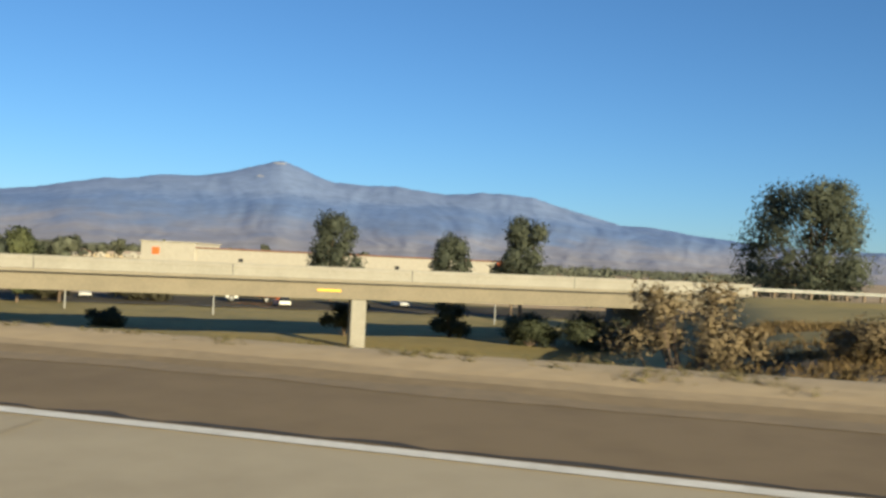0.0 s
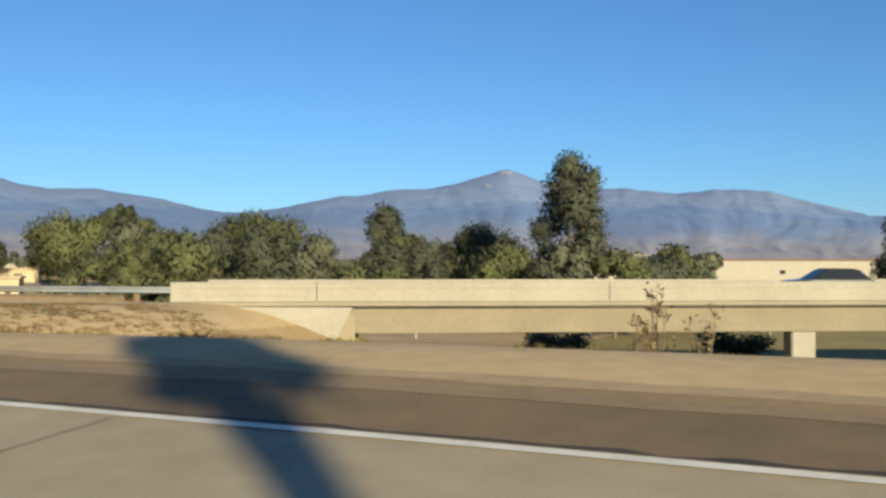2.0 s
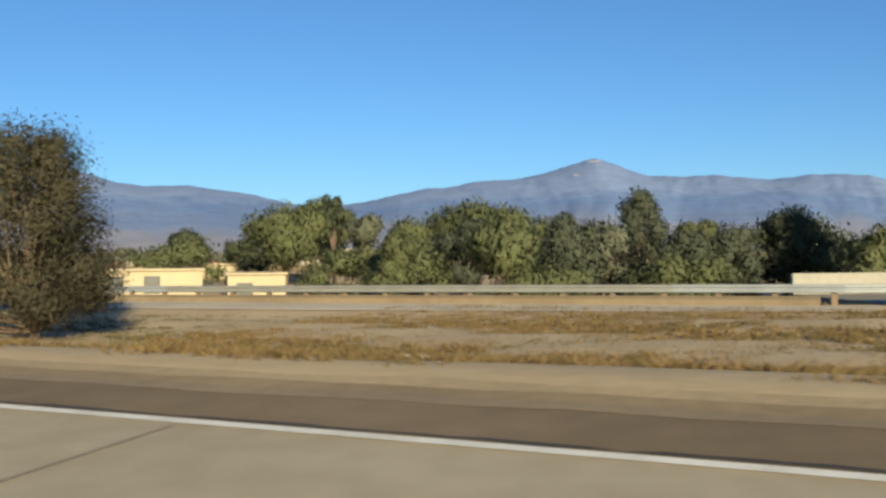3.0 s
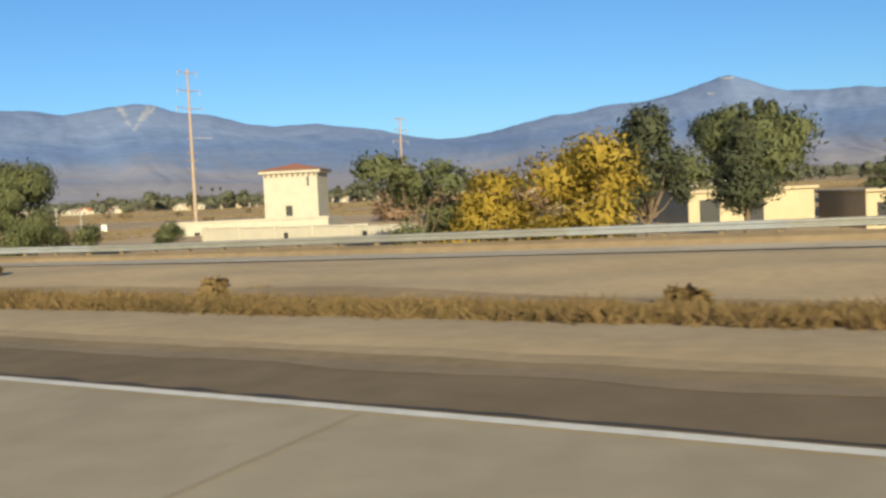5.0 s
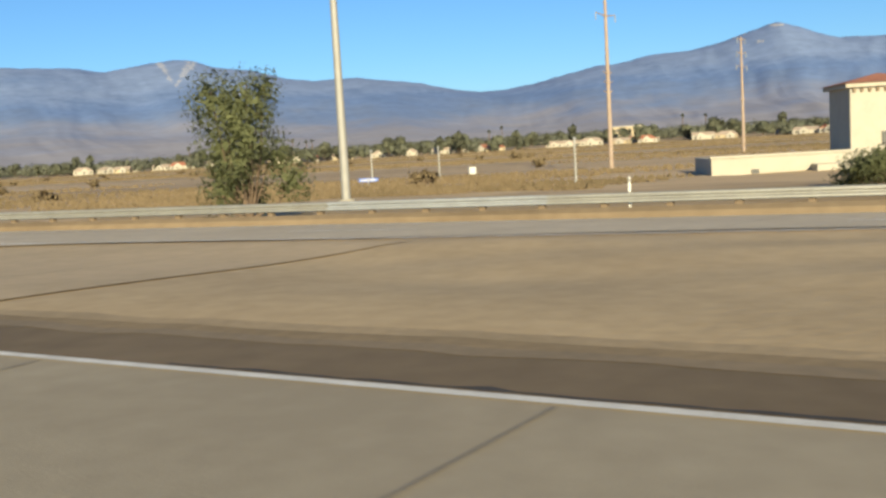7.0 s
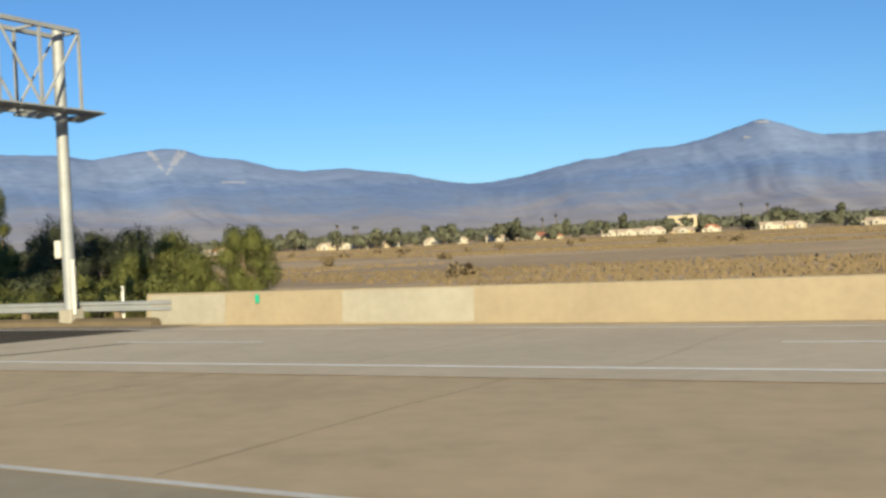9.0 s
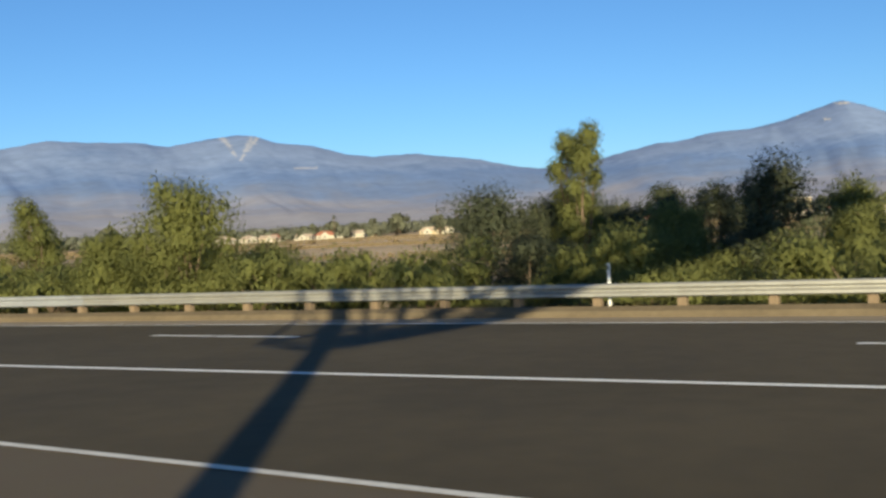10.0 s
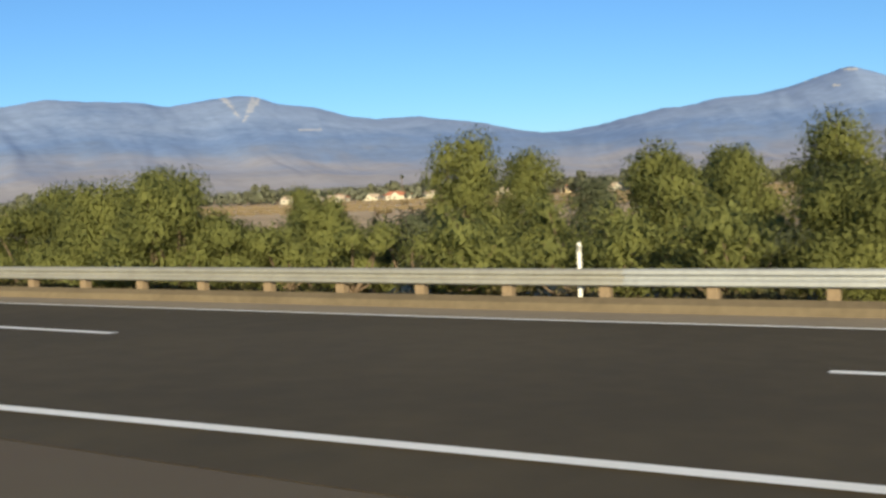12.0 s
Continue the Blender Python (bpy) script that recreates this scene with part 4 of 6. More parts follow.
def beside(s, d, turn=0.0, k=1.0):
    p = at(s, d)
    return pose(p.x, p.y, p.z - 0.06, 0, 0, turn) @ Matrix.Scale(k, 4)


# by the underpass and the bridge
tree(put(124, 42.5), 18.6, 5.6, "leaf_euc", "tall narrow eucalyptus standing behind the bridge", 3, "tall", 7000, 0.3)
tree(put(171.9, -9.2), 15.6, 6.0, "leaf_euc", "eucalyptus in front of the long pale building", 4, "tall", 4500, 0.36)
tree(put(136, -34), 14.6, 5.2, "leaf_euc", "broad eucalyptus near the long building's end", 6, "tall", 4000, 0.36)
tree(put(131, -23), 11.6, 4.4, "leaf_euc", "smaller eucalyptus beside a taller one", 7, "tall", 3200, 0.33)
tree(put(150, -36), 9.5, 3.2, "leaf_dusty", "thin greyish tree behind the eucalyptuses", 8, "tall", 1500, 0.3)
tree(pose(92, -53.4, 0.2), 12.0, 7.8, "leaf_euc", "large dense eucalyptus at the bridge's east end", 9, "dome", 12000, 0.25, 2.0)
tree(put(177, 67), 16.6, 5.0, "leaf_euc", "tall ragged eucalyptus among the green trees", 10, "tall", 4200, 0.36)
tree(put(150, 53), 12.4, 6.4, "leaf_dark", "dark round-headed tree behind the ramp", 11, "round", 5000, 0.36)
tree(put(178, 86), 13.2, 7.6, "leaf_mid", "wide green pepper tree with drooping foliage", 12, "weep", 5500, 0.42)
tree(put(199, 93), 15.0, 9.5, "leaf_mid", "big rounded green pepper tree", 13, "weep", 6000, 0.48)
tree(put(205, 119), 16.0, 3.2, "leaf_dark", "slender dark tree with a small tufted head", 14, "tall", 1800, 0.4, 8.0)
tree(put(186, 122), 13.0, 7.6, "leaf_mid", "broad green pepper tree in a row", 15, "weep", 4600, 0.45)
tree(put(216, 124), 16.5, 7.0, "leaf_mid", "tall green tree in the row behind the ramp", 16, "round", 4200, 0.5)
for _i, (_x, _y, _h, _w, _l) in enumerate(((140, 66, 7.5, 6, "leaf_mid"), (135, 80, 7.0, 6, "leaf_mid"), (158, 98, 8.0, 7, "leaf_mid"), (165, 72, 9.0, 6, "leaf_dusty"), (138, 30, 6.5, 5, "leaf_dusty"),
                                           (150, 20, 6.0, 5, "leaf_dusty"), (163, 108, 7.5, 6, "leaf_mid"), (168, 132, 8.5, 7, "leaf_mid"), (185, 40, 8.0, 6, "leaf_dark"), (200, 55, 8.5, 7, "leaf_mid"))):
    tree(put(_x, _y, _i * 50), _h, _w, _l, ("low bushy tree behind the ramp with olive foliage", "rounded green pepper bush behind the ramp")[_l == "leaf_mid"], 30 + _i, "bush", 3000, 0.36, group="trees behind the ramp")
for _i, (_x, _y, _h, _w) in enumerate(((164, 98, 11.6, 5.0), (160, 90.5, 12.0, 4.2), (153, 79.4, 12.0, 4.6), (148, 73.4, 11.6, 4.4), (153.6, 62.5, 12.4, 4.0), (146.6, 59, 10.6, 4.4), (145.6, 48.2, 9.0, 4.0), (170, 106, 13.4, 3.6), (151.6, 98, 9.4, 4.0),
                                       (147.8, 64, 10.8, 3.8), (125.7, 49.5, 9.6, 4.6), (122, 43.3, 9.6, 4.2), (121, 38.8, 9.2, 3.8), (124, 34.6, 8.6, 3.8), (130, 31.4, 9.4, 3.8), (135.5, 27.6, 9.4, 2.6), (128.8, 83.6, 10.2, 5.4), (136.5, 77.3, 11.4, 5.0))):
    tree(put(_x, _y, _i * 67), _h, _w, ("leaf_mid", "leaf_euc", "leaf_mid", "leaf_grey")[_i % 4], "muted olive tree in the belt behind the ramp", 260 + _i, ("round", "weep", "tall")[_i % 3], 3400, 0.34, 1.5, group="trees behind the ramp")
tree(put(85.2 + 8, 112 + 2), 6.6, 5.2, "leaf_mid", "spreading green pepper bush beyond the guard rail", 18, "bush", 4500, 0.24)
tree(put(99, 118), 5.6, 4.2, "leaf_mid", "green bush beside the ramp's rail", 19, "bush", 3000, 0.24)
# dirt strip between freeway and ramp
tree(beside(104.6, 18.1), 5.8, 3.5, "leaf_dusty", "large dusty grey-green tree on the dirt strip with low limbs", 21, "dome", 36000, 0.058, 0.4)
tree(beside(115.8, 23.9), 5.1, 2.5, "leaf_dusty", "smaller dusty tree on the dirt strip", 22, "dome", 16000, 0.06, 0.3)
# by the white building
tree(put(97.6, 164.5), 6.3, 2.4, "leaf_mid", "bushy green pepper tree behind the guard rail", 23, "weep", 11000, 0.11, 0.8)
tree(put(97.6, 167.6), 4.6, 1.9, "leaf_mid", "low green bush beside the pepper tree", 47, "bush", 4000, 0.13)
tree(put(97.0, 134.6), 6.8, 4.0, "leaf_yellow", "autumn tree in bright yellow leaf", 24, "bush", 5000, 0.18, name="tree")
tree(put(98, 138.8), 6.0, 2.8, "leaf_yellow", "small autumn tree in yellow leaf", 25, "bush", 3600, 0.17)
tree(put(101, 143.0), 6.6, 3.4, "leaf_mid", "green bush beside the yellow trees", 26, "bush", 3800, 0.2)
tree(put(112, 132), 8.5, 3.2, "leaf_dark", "dark upright tree behind the yellow ones", 27, "tall", 3000, 0.22)
tree(put(122, 126), 9.5, 3.4, "leaf_dark", "tall dark conifer in a group behind the rail", 28, "cone", 3000, 0.25)
tree(put(106.3, 203), 7.4, 3.6, "leaf_mid", "loose feathery pepper tree near the guard rail", 29, "tall", 6500, 0.12, 1.0)
tree(put(118, 175.6), 2.8, 2.6, "leaf_mid", "low spreading juniper in front of the white building", 41, "bush", 3600, 0.12, name="shrub", category="shrub")
tree(put(122, 170), 2.4, 1.9, "leaf_mid", "low juniper in front of the white tower", 42, "bush", 2600, 0.12, name="shrub", category="shrub")
tree(put(209, 147.8), 9.5, 4.6, "leaf_dark", "round dark tree beside the tan building", 43, "round", 3000, 0.4)
tree(put(216, 139.0), 8.0, 4.4, "leaf_dark", "dark tree behind the tan building", 46, "round", 2400, 0.4)
tree(put(176, 157), 4.6, 4.2, "leaf_rust", "reddish winter bush before the tan building", 48, "bush", 3000, 0.2)
tree(put(181, 150), 4.0, 3.8, "leaf_rust", "pale reddish bush before the tan building", 49, "bush", 2600, 0.2)
tree(put(172, 166), 4.8, 4.4, "leaf_rust", "reddish winter-bare bush near the white building", 44, "bush", 2200, 0.3)
tree(put(178, 162), 4.4, 3.6, "leaf_rust", "brownish winter bush by the tan building", 45, "bush", 2200, 0.3)

# the hedge of pepper trees behind the guard rail
HEDGE = ((118.6, 255.4, 4.4, 1.5, "leaf_pepper", "tall"), (117.5, 263.5, 5.2, 2, "leaf_dark", "full"), (121.2, 270.2, 6.9, 1.5, "leaf_pepper", "tall"), (114.5, 266, 3.5, 2.6, "leaf_pepper", "bush"), (121, 273.6, 4.9, 2.4, "leaf_dark", "full"), (114, 281.6, 5.7, 2.5, "leaf_pepper", "full"),
         (119, 291.9, 5.7, 1.9, "leaf_pepper", "full"), (115.4, 287.5, 2.8, 2.2, "leaf_pepper", "bush"), (117.4, 297.5, 2.3, 1.7, "leaf_pepper", "bush"), (118, 303, 3.8, 2.4, "leaf_pepper", "bush"), (122.4, 309.9, 5.2, 1.6, "leaf_pepper", "tall"), (124.4, 314.1, 5, 1.4, "leaf_pepper", "tall"),
         (126.1, 326.2, 5.3, 1.8, "leaf_pepper", "full"), (123.6, 320.2, 4.5, 1.6, "leaf_pepper", "full"), (130, 318.9, 4.7, 1.7, "leaf_pepper", "full"), (129.4, 315.8, 5.3, 2, "leaf_pepper", "full"), (117.6, 300.5, 4.1, 2, "leaf_pepper", "bush"), (112.4, 283.6, 4, 1.4, "leaf_pepper", "full"),
         (121.3, 307.8, 3.2, 1.1, "leaf_dark", "tall"), (124.1, 302.9, 4.2, 2.3, "leaf_pepper", "bush"), (121, 315.5, 3.9, 2.4, "leaf_pepper", "bush"), (123.6, 329.4, 3.5, 1.3, "leaf_pepper", "full"), (124, 335, 4.5, 1.5, "leaf_pepper", "full"), (123.5, 339, 4.1, 2.2, "leaf_pepper", "bush"),
         (126, 345, 4.6, 2.8, "leaf_pepper", "full"), (127.5, 353, 4.6, 2.8, "leaf_pepper", "bush"), (129, 361, 4.8, 2.8, "leaf_pepper", "bush"), (110.8, 259.5, 2.4, 1.9, "leaf_pepper", "bush"), (112, 268, 2.6, 1.9, "leaf_pepper", "bush"), (118.3, 312, 2.6, 1.9, "leaf_pepper", "bush"),
         (122, 289, 3.5, 2.4, "leaf_pepper", "bush"), (124, 298, 2.9, 2, "leaf_pepper", "bush"), (113.6, 279, 2.9, 2, "leaf_pepper", "bush"), (119.6, 283.6, 4, 2.6, "leaf_pepper", "bush"), (126, 306, 4.2, 2.4, "leaf_pepper", "bush"), (111.6, 263.4, 3.2, 2.2, "leaf_pepper", "bush"),
         (122.2, 318, 3, 1.5, "leaf_dark", "bush"), (116, 270.5, 3.6, 1.8, "leaf_dark", "bush"), (122.5, 324.6, 3, 1.6, "leaf_pepper", "bush"),
         (133.4, 326, 5, 1.7, "leaf_pepper", "full"), (135.9, 324, 3.9, 1.7, "leaf_dark", "full"), (138.2, 321.7, 4.7, 1.7, "leaf_dark", "full"), (136.2, 336.1, 3.9, 1.3, "leaf_pepper", "full"), (134.8, 342.5, 5, 1.8, "leaf_pepper", "full"), (132.5, 345.6, 4.4, 1.9, "leaf_pepper", "full"), (128.9, 306.9, 4.3, 1.8, "leaf_pepper", "full"), (130, 295.9, 3.2, 1.6, "leaf_pepper", "full"), (129.4, 310.4, 4, 1.4, "leaf_pepper", "full"), (126.3, 318.6, 4.5, 1.6, "leaf_pepper", "full"),
         (123.3, 271.9, 4.6, 1.7, "leaf_dark", "full"), (125.6, 270.8, 5, 1.6, "leaf_dark", "full"), (123.8, 269, 4.2, 1.8, "leaf_dark", "full"), (126, 267.7, 5, 1.6, "leaf_dark", "full"), (126.2, 265.8, 4.9, 1.7, "leaf_dark", "full"), (124.2, 264.3, 4.9, 1.7, "leaf_dark", "full"), (122.2, 261, 4.6, 1.9, "leaf_pepper", "full"), (117.4, 266.4, 4, 1.8, "leaf_pepper", "full"), (119.4, 261.2, 3.6, 1.9, "leaf_pepper", "full"), (120.1, 258.7, 3.5, 1.6, "leaf_pepper", "full"),
         (121.4, 333.0, 4.3, 2.0, "leaf_pepper", "full"), (121.8, 331.4, 3.6, 1.6, "leaf_pepper", "bush"), (123.4, 336.6, 4.2, 2.2, "leaf_pepper", "full"))
for _i, (_x, _y, _h, _w, _l, _st) in enumerate(HEDGE):
    tree(put(_x, _y, _i * 77), _h, _w * 1.08, _l, "dark green bushy tree behind the guard rail" if _l == "leaf_dark" else "loose yellow-green pepper tree behind the guard rail" if _h > 3 else "low green pepper bush behind the guard rail",
         60 + _i, _st, int(5200 + 2900 * _w), 0.064, group="pepper trees behind the rail")
_rb = random.Random(17)
for _i in range(44):
    _s = 280 + _i * 2.6 + _rb.uniform(-0.8, 0.8)
    tree(beside(_s, float(rail_d(_s)) + _rb.uniform(5.5, 9.5), _i * 61), _rb.uniform(2.5, 3.3), _rb.uniform(1.6, 2.2), "leaf_dark" if _i % 6 == 2 else "leaf_pepper", "dark green bush in the hedge behind the guard rail" if _i % 6 == 2 else "low green pepper bush behind the guard rail", 360 + _i, "bush", 2800, 0.08, group="pepper trees behind the rail")
for _i in range(34):
    _s = 279 + _i * 3.3 + _rb.uniform(-1, 1)
    tree(beside(_s, float(rail_d(_s)) + _rb.uniform(2.2, 5.0), _i * 61), _rb.uniform(1.3, 2.4), _rb.uniform(1.2, 1.9), "leaf_pepper", "low green pepper bush behind the guard rail", 300 + _i, "bush", 1800, 0.08, group="pepper trees behind the rail")
# a tree on the other side of the freeway, whose shade falls across the lane
tree(beside(39.8, -14.5), 9.9, 0.9, "leaf_euc", "tall slim eucalyptus on the freeway's other side", 90, "round", 1100, 0.14, 8.7)


# ---------- dry weeds and stubble ----------
def tufts(name, spots, mat, seed, label, h0, h1, blades=24, patchy=-0.12):
    """Clumps of thin dry blades at (s, d, scale)."""
    rnd = np.random.RandomState(seed)
    v, f = [], []
    for s, d, k in spots:
        if noise.noise(Vector((s * 0.33, d * 0.55, seed))) < patchy:
            continue
        p = at(s, d)
        for _ in range(blades):
            a, r = rnd.uniform(0, 6.28), rnd.uniform(0, 0.55) * k
            b = p + Vector((math.cos(a) * r, math.sin(a) * r, -0.03))
            h = rnd.uniform(h0, h1) * k
            tip = b + Vector((rnd.uniform(-1.1, 1.1) * h, rnd.uniform(-1.1, 1.1) * h, h * 0.9))
            wv = Vector((math.cos(a + 1.3), math.sin(a + 1.3), 0)) * (0.01 + 0.018 * k)
            n = len(v)
            v += [tuple(b - wv), tuple(b + wv), tuple(tip)]
            f.append((n, n + 1, n + 2))
    me = bpy.data.meshes.new(name)
    me.from_pydata(v, [], f)
    me.materials.append(M[mat])
    return tagged(new(name, me), label, "weeds", kind="stuff")


_r = np.random.RandomState(7)
tufts("dry_weeds", [(_r.uniform(124, 184), 8.6 + abs(_r.normal(0, 1.35)), _r.uniform(0.35, 0.9)) for _ in range(4600)], "weed", 1, "dense dry brown weeds along the dirt strip", 0.08, 0.30, 34, -0.42)
tufts("dry_weeds", [(_r.uniform(82, 130), 7.2 + abs(_r.normal(0, 4.5)), _r.uniform(0.25, 0.75)) for _ in range(5200)], "weed", 2, "patchy dry brown weeds on the dirt strip", 0.05, 0.24)
tufts("dry_weeds", [(_r.uniform(62, 102), _r.uniform(8.6, 34), _r.uniform(0.3, 0.8)) for _ in range(8200)], "weed", 9, "dry brown weeds on the mound by the bridge", 0.06, 0.22, 22, -0.5)
tufts("green_weeds", [(_r.uniform(84, 132), _r.uniform(11, 29), _r.uniform(0.3, 0.8)) for _ in range(3600)], "weed_green", 3, "patchy olive weeds beyond the dry ones", 0.05, 0.2)
tufts("dry_stubble", [(lambda s: (s, 7.3 + 0.02 * s + abs(_r.normal(0, 1.6)), _r.uniform(0.15, 0.5)))(_r.uniform(-14, 84)) for _ in range(1500)], "weed_green", 4, "sparse dry stubble at the edge of the cut", 0.05, 0.26)
tufts("dry_brush", [(_r.uniform(-30, 2), _r.uniform(12, 40), _r.uniform(0.5, 1.3)) for _ in range(3600)], "weed", 5, "dense dry brush on the embankment by the bridge", 0.08, 0.28, 20)
tufts("rail_weeds", [(lambda s: (s, float(rail_d(s)) + 0.5 + abs(_r.normal(0, 1.2)), _r.uniform(0.4, 1.0)))(_r.uniform(88, 235)) for _ in range(1200)], "weed", 6, "dry weeds growing behind the guard rail", 0.1, 0.4)
tufts("rail_weeds", [(lambda s: (s, float(rail_d(s)) + 0.35 + abs(_r.normal(0, 1.4)), _r.uniform(0.5, 1.3)))(_r.uniform(273, 395)) for _ in range(1500)], "weed_green", 8, "green and yellow weeds under the guard rail", 0.08, 0.32)
for _i, (_s, _d, _h, _w) in enumerate(((1.5, 21.9, 3.1, 1.7), (3.5, 20.0, 2.4, 1.3), (-2.2, 21.5, 0.9, 1.3), (33.5, 15.0, 1.2, 0.9), (36, 14, 1.0, 0.8), (66, 17, 1.6, 1.0))):
    tree(beside(_s, _d, _i * 60), _h, _w, "leaf_dry", "straggly dry roadside shrub at the edge of the dirt", 110 + _i, "bush", 3000 if _i < 3 else 1200, 0.07, 0.1, "shrub", "shrub", "roadside shrubs")
_p = at(48, 26)
tree(pose(_p.x, _p.y, _p.z - 0.1), 2.35 - _p.z, 2.4, "leaf_mid", "young green conifer standing on the bank before the bridge", 150, "cone", 4500, 0.11, 0.4)
for _i, (_s, _d) in enumerate(((62.8, 31.4), (61.0, 29.0), (64.3, 36.0))):
    _p = at(_s, _d)
    tree(pose(_p.x, _p.y, _p.z - 0.1, 0, 0, _i * 70), 1.3 - _i * 0.5 - _p.z, 1.1, "leaf_dry", "bare straggly shrub on the bank before the bridge", 152 + _i, "tall", 260, 0.09, 0.5, "shrub", "shrub", "bare shrubs before the bridge")
for _i, (_s, _d) in enumerate(((150, 11.2), (152.5, 13.8), (163, 16.5), (143, 12.5))):
    tree(beside(_s, _d, _i * 80), 0.28, 0.26, "weed", "round brown tumbleweed on the dirt strip", 130 + _i, "bush", 700, 0.07, 0.02, "shrub", "tumbleweed", "tumbleweeds")
for _i, (_x, _y, _h, _w) in enumerate(((99.3, 33, 2.6, 3.0), (94.2, 15, 1.9, 2.2), (92.1, -6.4, 4.4, 2.4), (96.8, -17.1, 4.4, 2.4), (88, -23, 3.0, 3.0), (86, -28.5, 3.2, 3.4), (94, -32, 3.4, 4.0), (98, 46, 2.6, 3.0), (90, -36, 3.4, 3.6), (101, -26, 3.2, 3.6))):
    tree(put(_x, _y, _i * 40), _h, _w, "leaf_dark", "dark shaded bush down by the underpass", 140 + _i, "bush", 1800, 0.22, 0.2, "bush", "bush", "bushes by the underpass")
# ---------- buildings ----------
def long_building():
    a, b = Vector((250.0, 31.5, 0)), Vector((219.0, -52.5, 0))
    d = (b - a).normalized()
    L = (b - a).length
    ob = thing("warehouse", "long low cream warehouse with a taller corner block", "building", pose(a.x, a.y, -5.4, 0, 0, math.degrees(math.atan2(d.y, d.x))))
    part("wall", box(0, L, 0, 34, 0, 9.0, 0.05), M["stucco"], ob)
    part("corner_block", box(-1.0, 13.0, -0.6, 14, 0, 10.2, 0.05), M["stucco"], ob, "taller corner block")
    part("roof_edge", box(-0.3, L + 0.3, -0.25, 34.3, 9.0, 9.3, 0.03), M["rust"], ob, "brown roof edge")
    part("corner_roof", box(-1.3, 13.3, -0.9, 14.3, 10.2, 10.45, 0.03), M["stucco"], ob)
    for x in (2.0, L - 3.5):
        part("emblem", box(x, x + 1.9, -0.70, -0.61 if x < 5 else -0.02, 7.2, 8.9, 0.02), M["orange"], ob, "plain orange square emblem")
    me = mesh_from("window", box(0, 1.1, -0.08, 0.02, 6.2, 7.0, 0.02), M["dark"])
    for i in range(3):
        o = new("window", me)
        o.parent, o.matrix_basis = ob, Matrix.Translation((24 + i * 19.1, 0, 0))
    return ob


long_building()


def white_building():
    ob = thing("white_building", "white stucco flat-roofed building with a square tower", "building", pose(146.8, 184.2, -2.25, 0, 0, -80))
    part("wall", box(0, 17.5, 0, 9, -0.6, 1.75, 0.03), M["stucco"], ob)
    part("parapet", box(-0.12, 17.6, -0.12, 0.5, 1.75, 1.95, 0.02), M["stucco"], ob)
    part("lower_wall", box(7.5, 22, -1.8, 0, -0.6, 1.0, 0.03), M["stucco"], ob)
    tw = part("tower", box(10.6, 16.4, 0.6, 6.4, 1.5, 6.75, 0.04), M["stucco"], ob)
    part("cornice", box(10.2, 16.8, 0.2, 6.8, 6.6, 6.95, 0.05), M["stucco"], ob)
    me = mesh_from("bracket", box(-0.1, 0.1, -0.16, 0, 6.25, 6.6), M["timber"])
    for i in range(10):
        o = new("bracket", me)
        o.parent, o.matrix_basis = ob, Matrix.Translation((10.9 + i * 0.58, 0.6, 0))
    bm = bmesh.new()
    q = [bm.verts.new(p) for p in ((10.0, 0.0, 6.95), (17.0, 0.0, 6.95), (17.0, 7.0, 6.95), (10.0, 7.0, 6.95))]
    top = bm.verts.new((13.5, 3.5, 7.75))
    bm.faces.new(q)
    for i in range(4):
        bm.faces.new((q[i], q[(i + 1) % 4], top))
    bmesh.ops.recalc_face_normals(bm, faces=bm.faces)
    part("roof", bm, M["tile"], ob, "low red tile roof")
    part("slit_window", box(15.3, 15.5, 0.52, 0.7, 5.2, 6.2), M["dark"], ob)
    part("door", box(12.9, 13.6, 0.52, 0.7, 2.1, 3.2), M["dark"], ob)
    for x in (3.0, 19.0):
        part("window", box(x, x + 0.6, -0.05 if x < 7 else -1.85, 0.05, 0.2, 0.8, 0.02), M["dark"], ob)
    return ob


white_building()


def yard_wall():
    """A low white wall in panels between short piers."""
    a, b = Vector((122.5, 166.8, -2.2)), Vector((115.8, 146.0, -2.2))
    d = b - a
    ob = thing("yard_wall", "low white plastered yard wall behind the guard rail", "wall", pose(a.x, a.y, a.z, 0, 0, math.degrees(math.atan2(d.y, d.x))))
    n, L = 6, d.length
    for i in range(n):
        part("panel", box(L * i / n + 0.2, L * (i + 1) / n - 0.2, -0.1, 0.1, -0.6, 1.72 - 0.025 * i, 0.02), M["stucco"], ob)
        part("cap", box(L * i / n + 0.2, L * (i + 1) / n - 0.2, -0.16, 0.16, 1.724 - 0.025 * i, 1.80 - 0.025 * i, 0.02), M["stucco"], ob)
    for i in range(n + 1):
        part("pier", box(L * i / n - 0.2, L * i / n + 0.2, -0.18, 0.18, -0.6, 1.86 - 0.025 * i, 0.03), M["stucco"], ob)
    for i in (2, 4):
        part("opening", box(L * i / n + 1.0, L * i / n + 1.4, -0.12, -0.102, 0.9, 1.3), M["dark"], ob)
    return ob


yard_wall()


def tan_building():
    ob = thing("tan_building", "low tan stucco building with dark openings", "building", pose(210.2, 158.6, -1.8, 0, 0, -68))
    part("wall", box(0, 18.5, 0, 12, 0, 2.6, 0.05), M["stucco_warm"], ob)
    part("roof", box(-0.4, 18.9, -0.4, 12.4, 2.6, 2.95, 0.04), M["stucco_warm"], ob)
    for x in (2.5, 9.0, 14.0):
        part("opening", box(x, x + 1.6, -0.06, 0.1, 0.3, 1.9, 0.02), M["dark"], ob)
    return ob


tan_building()


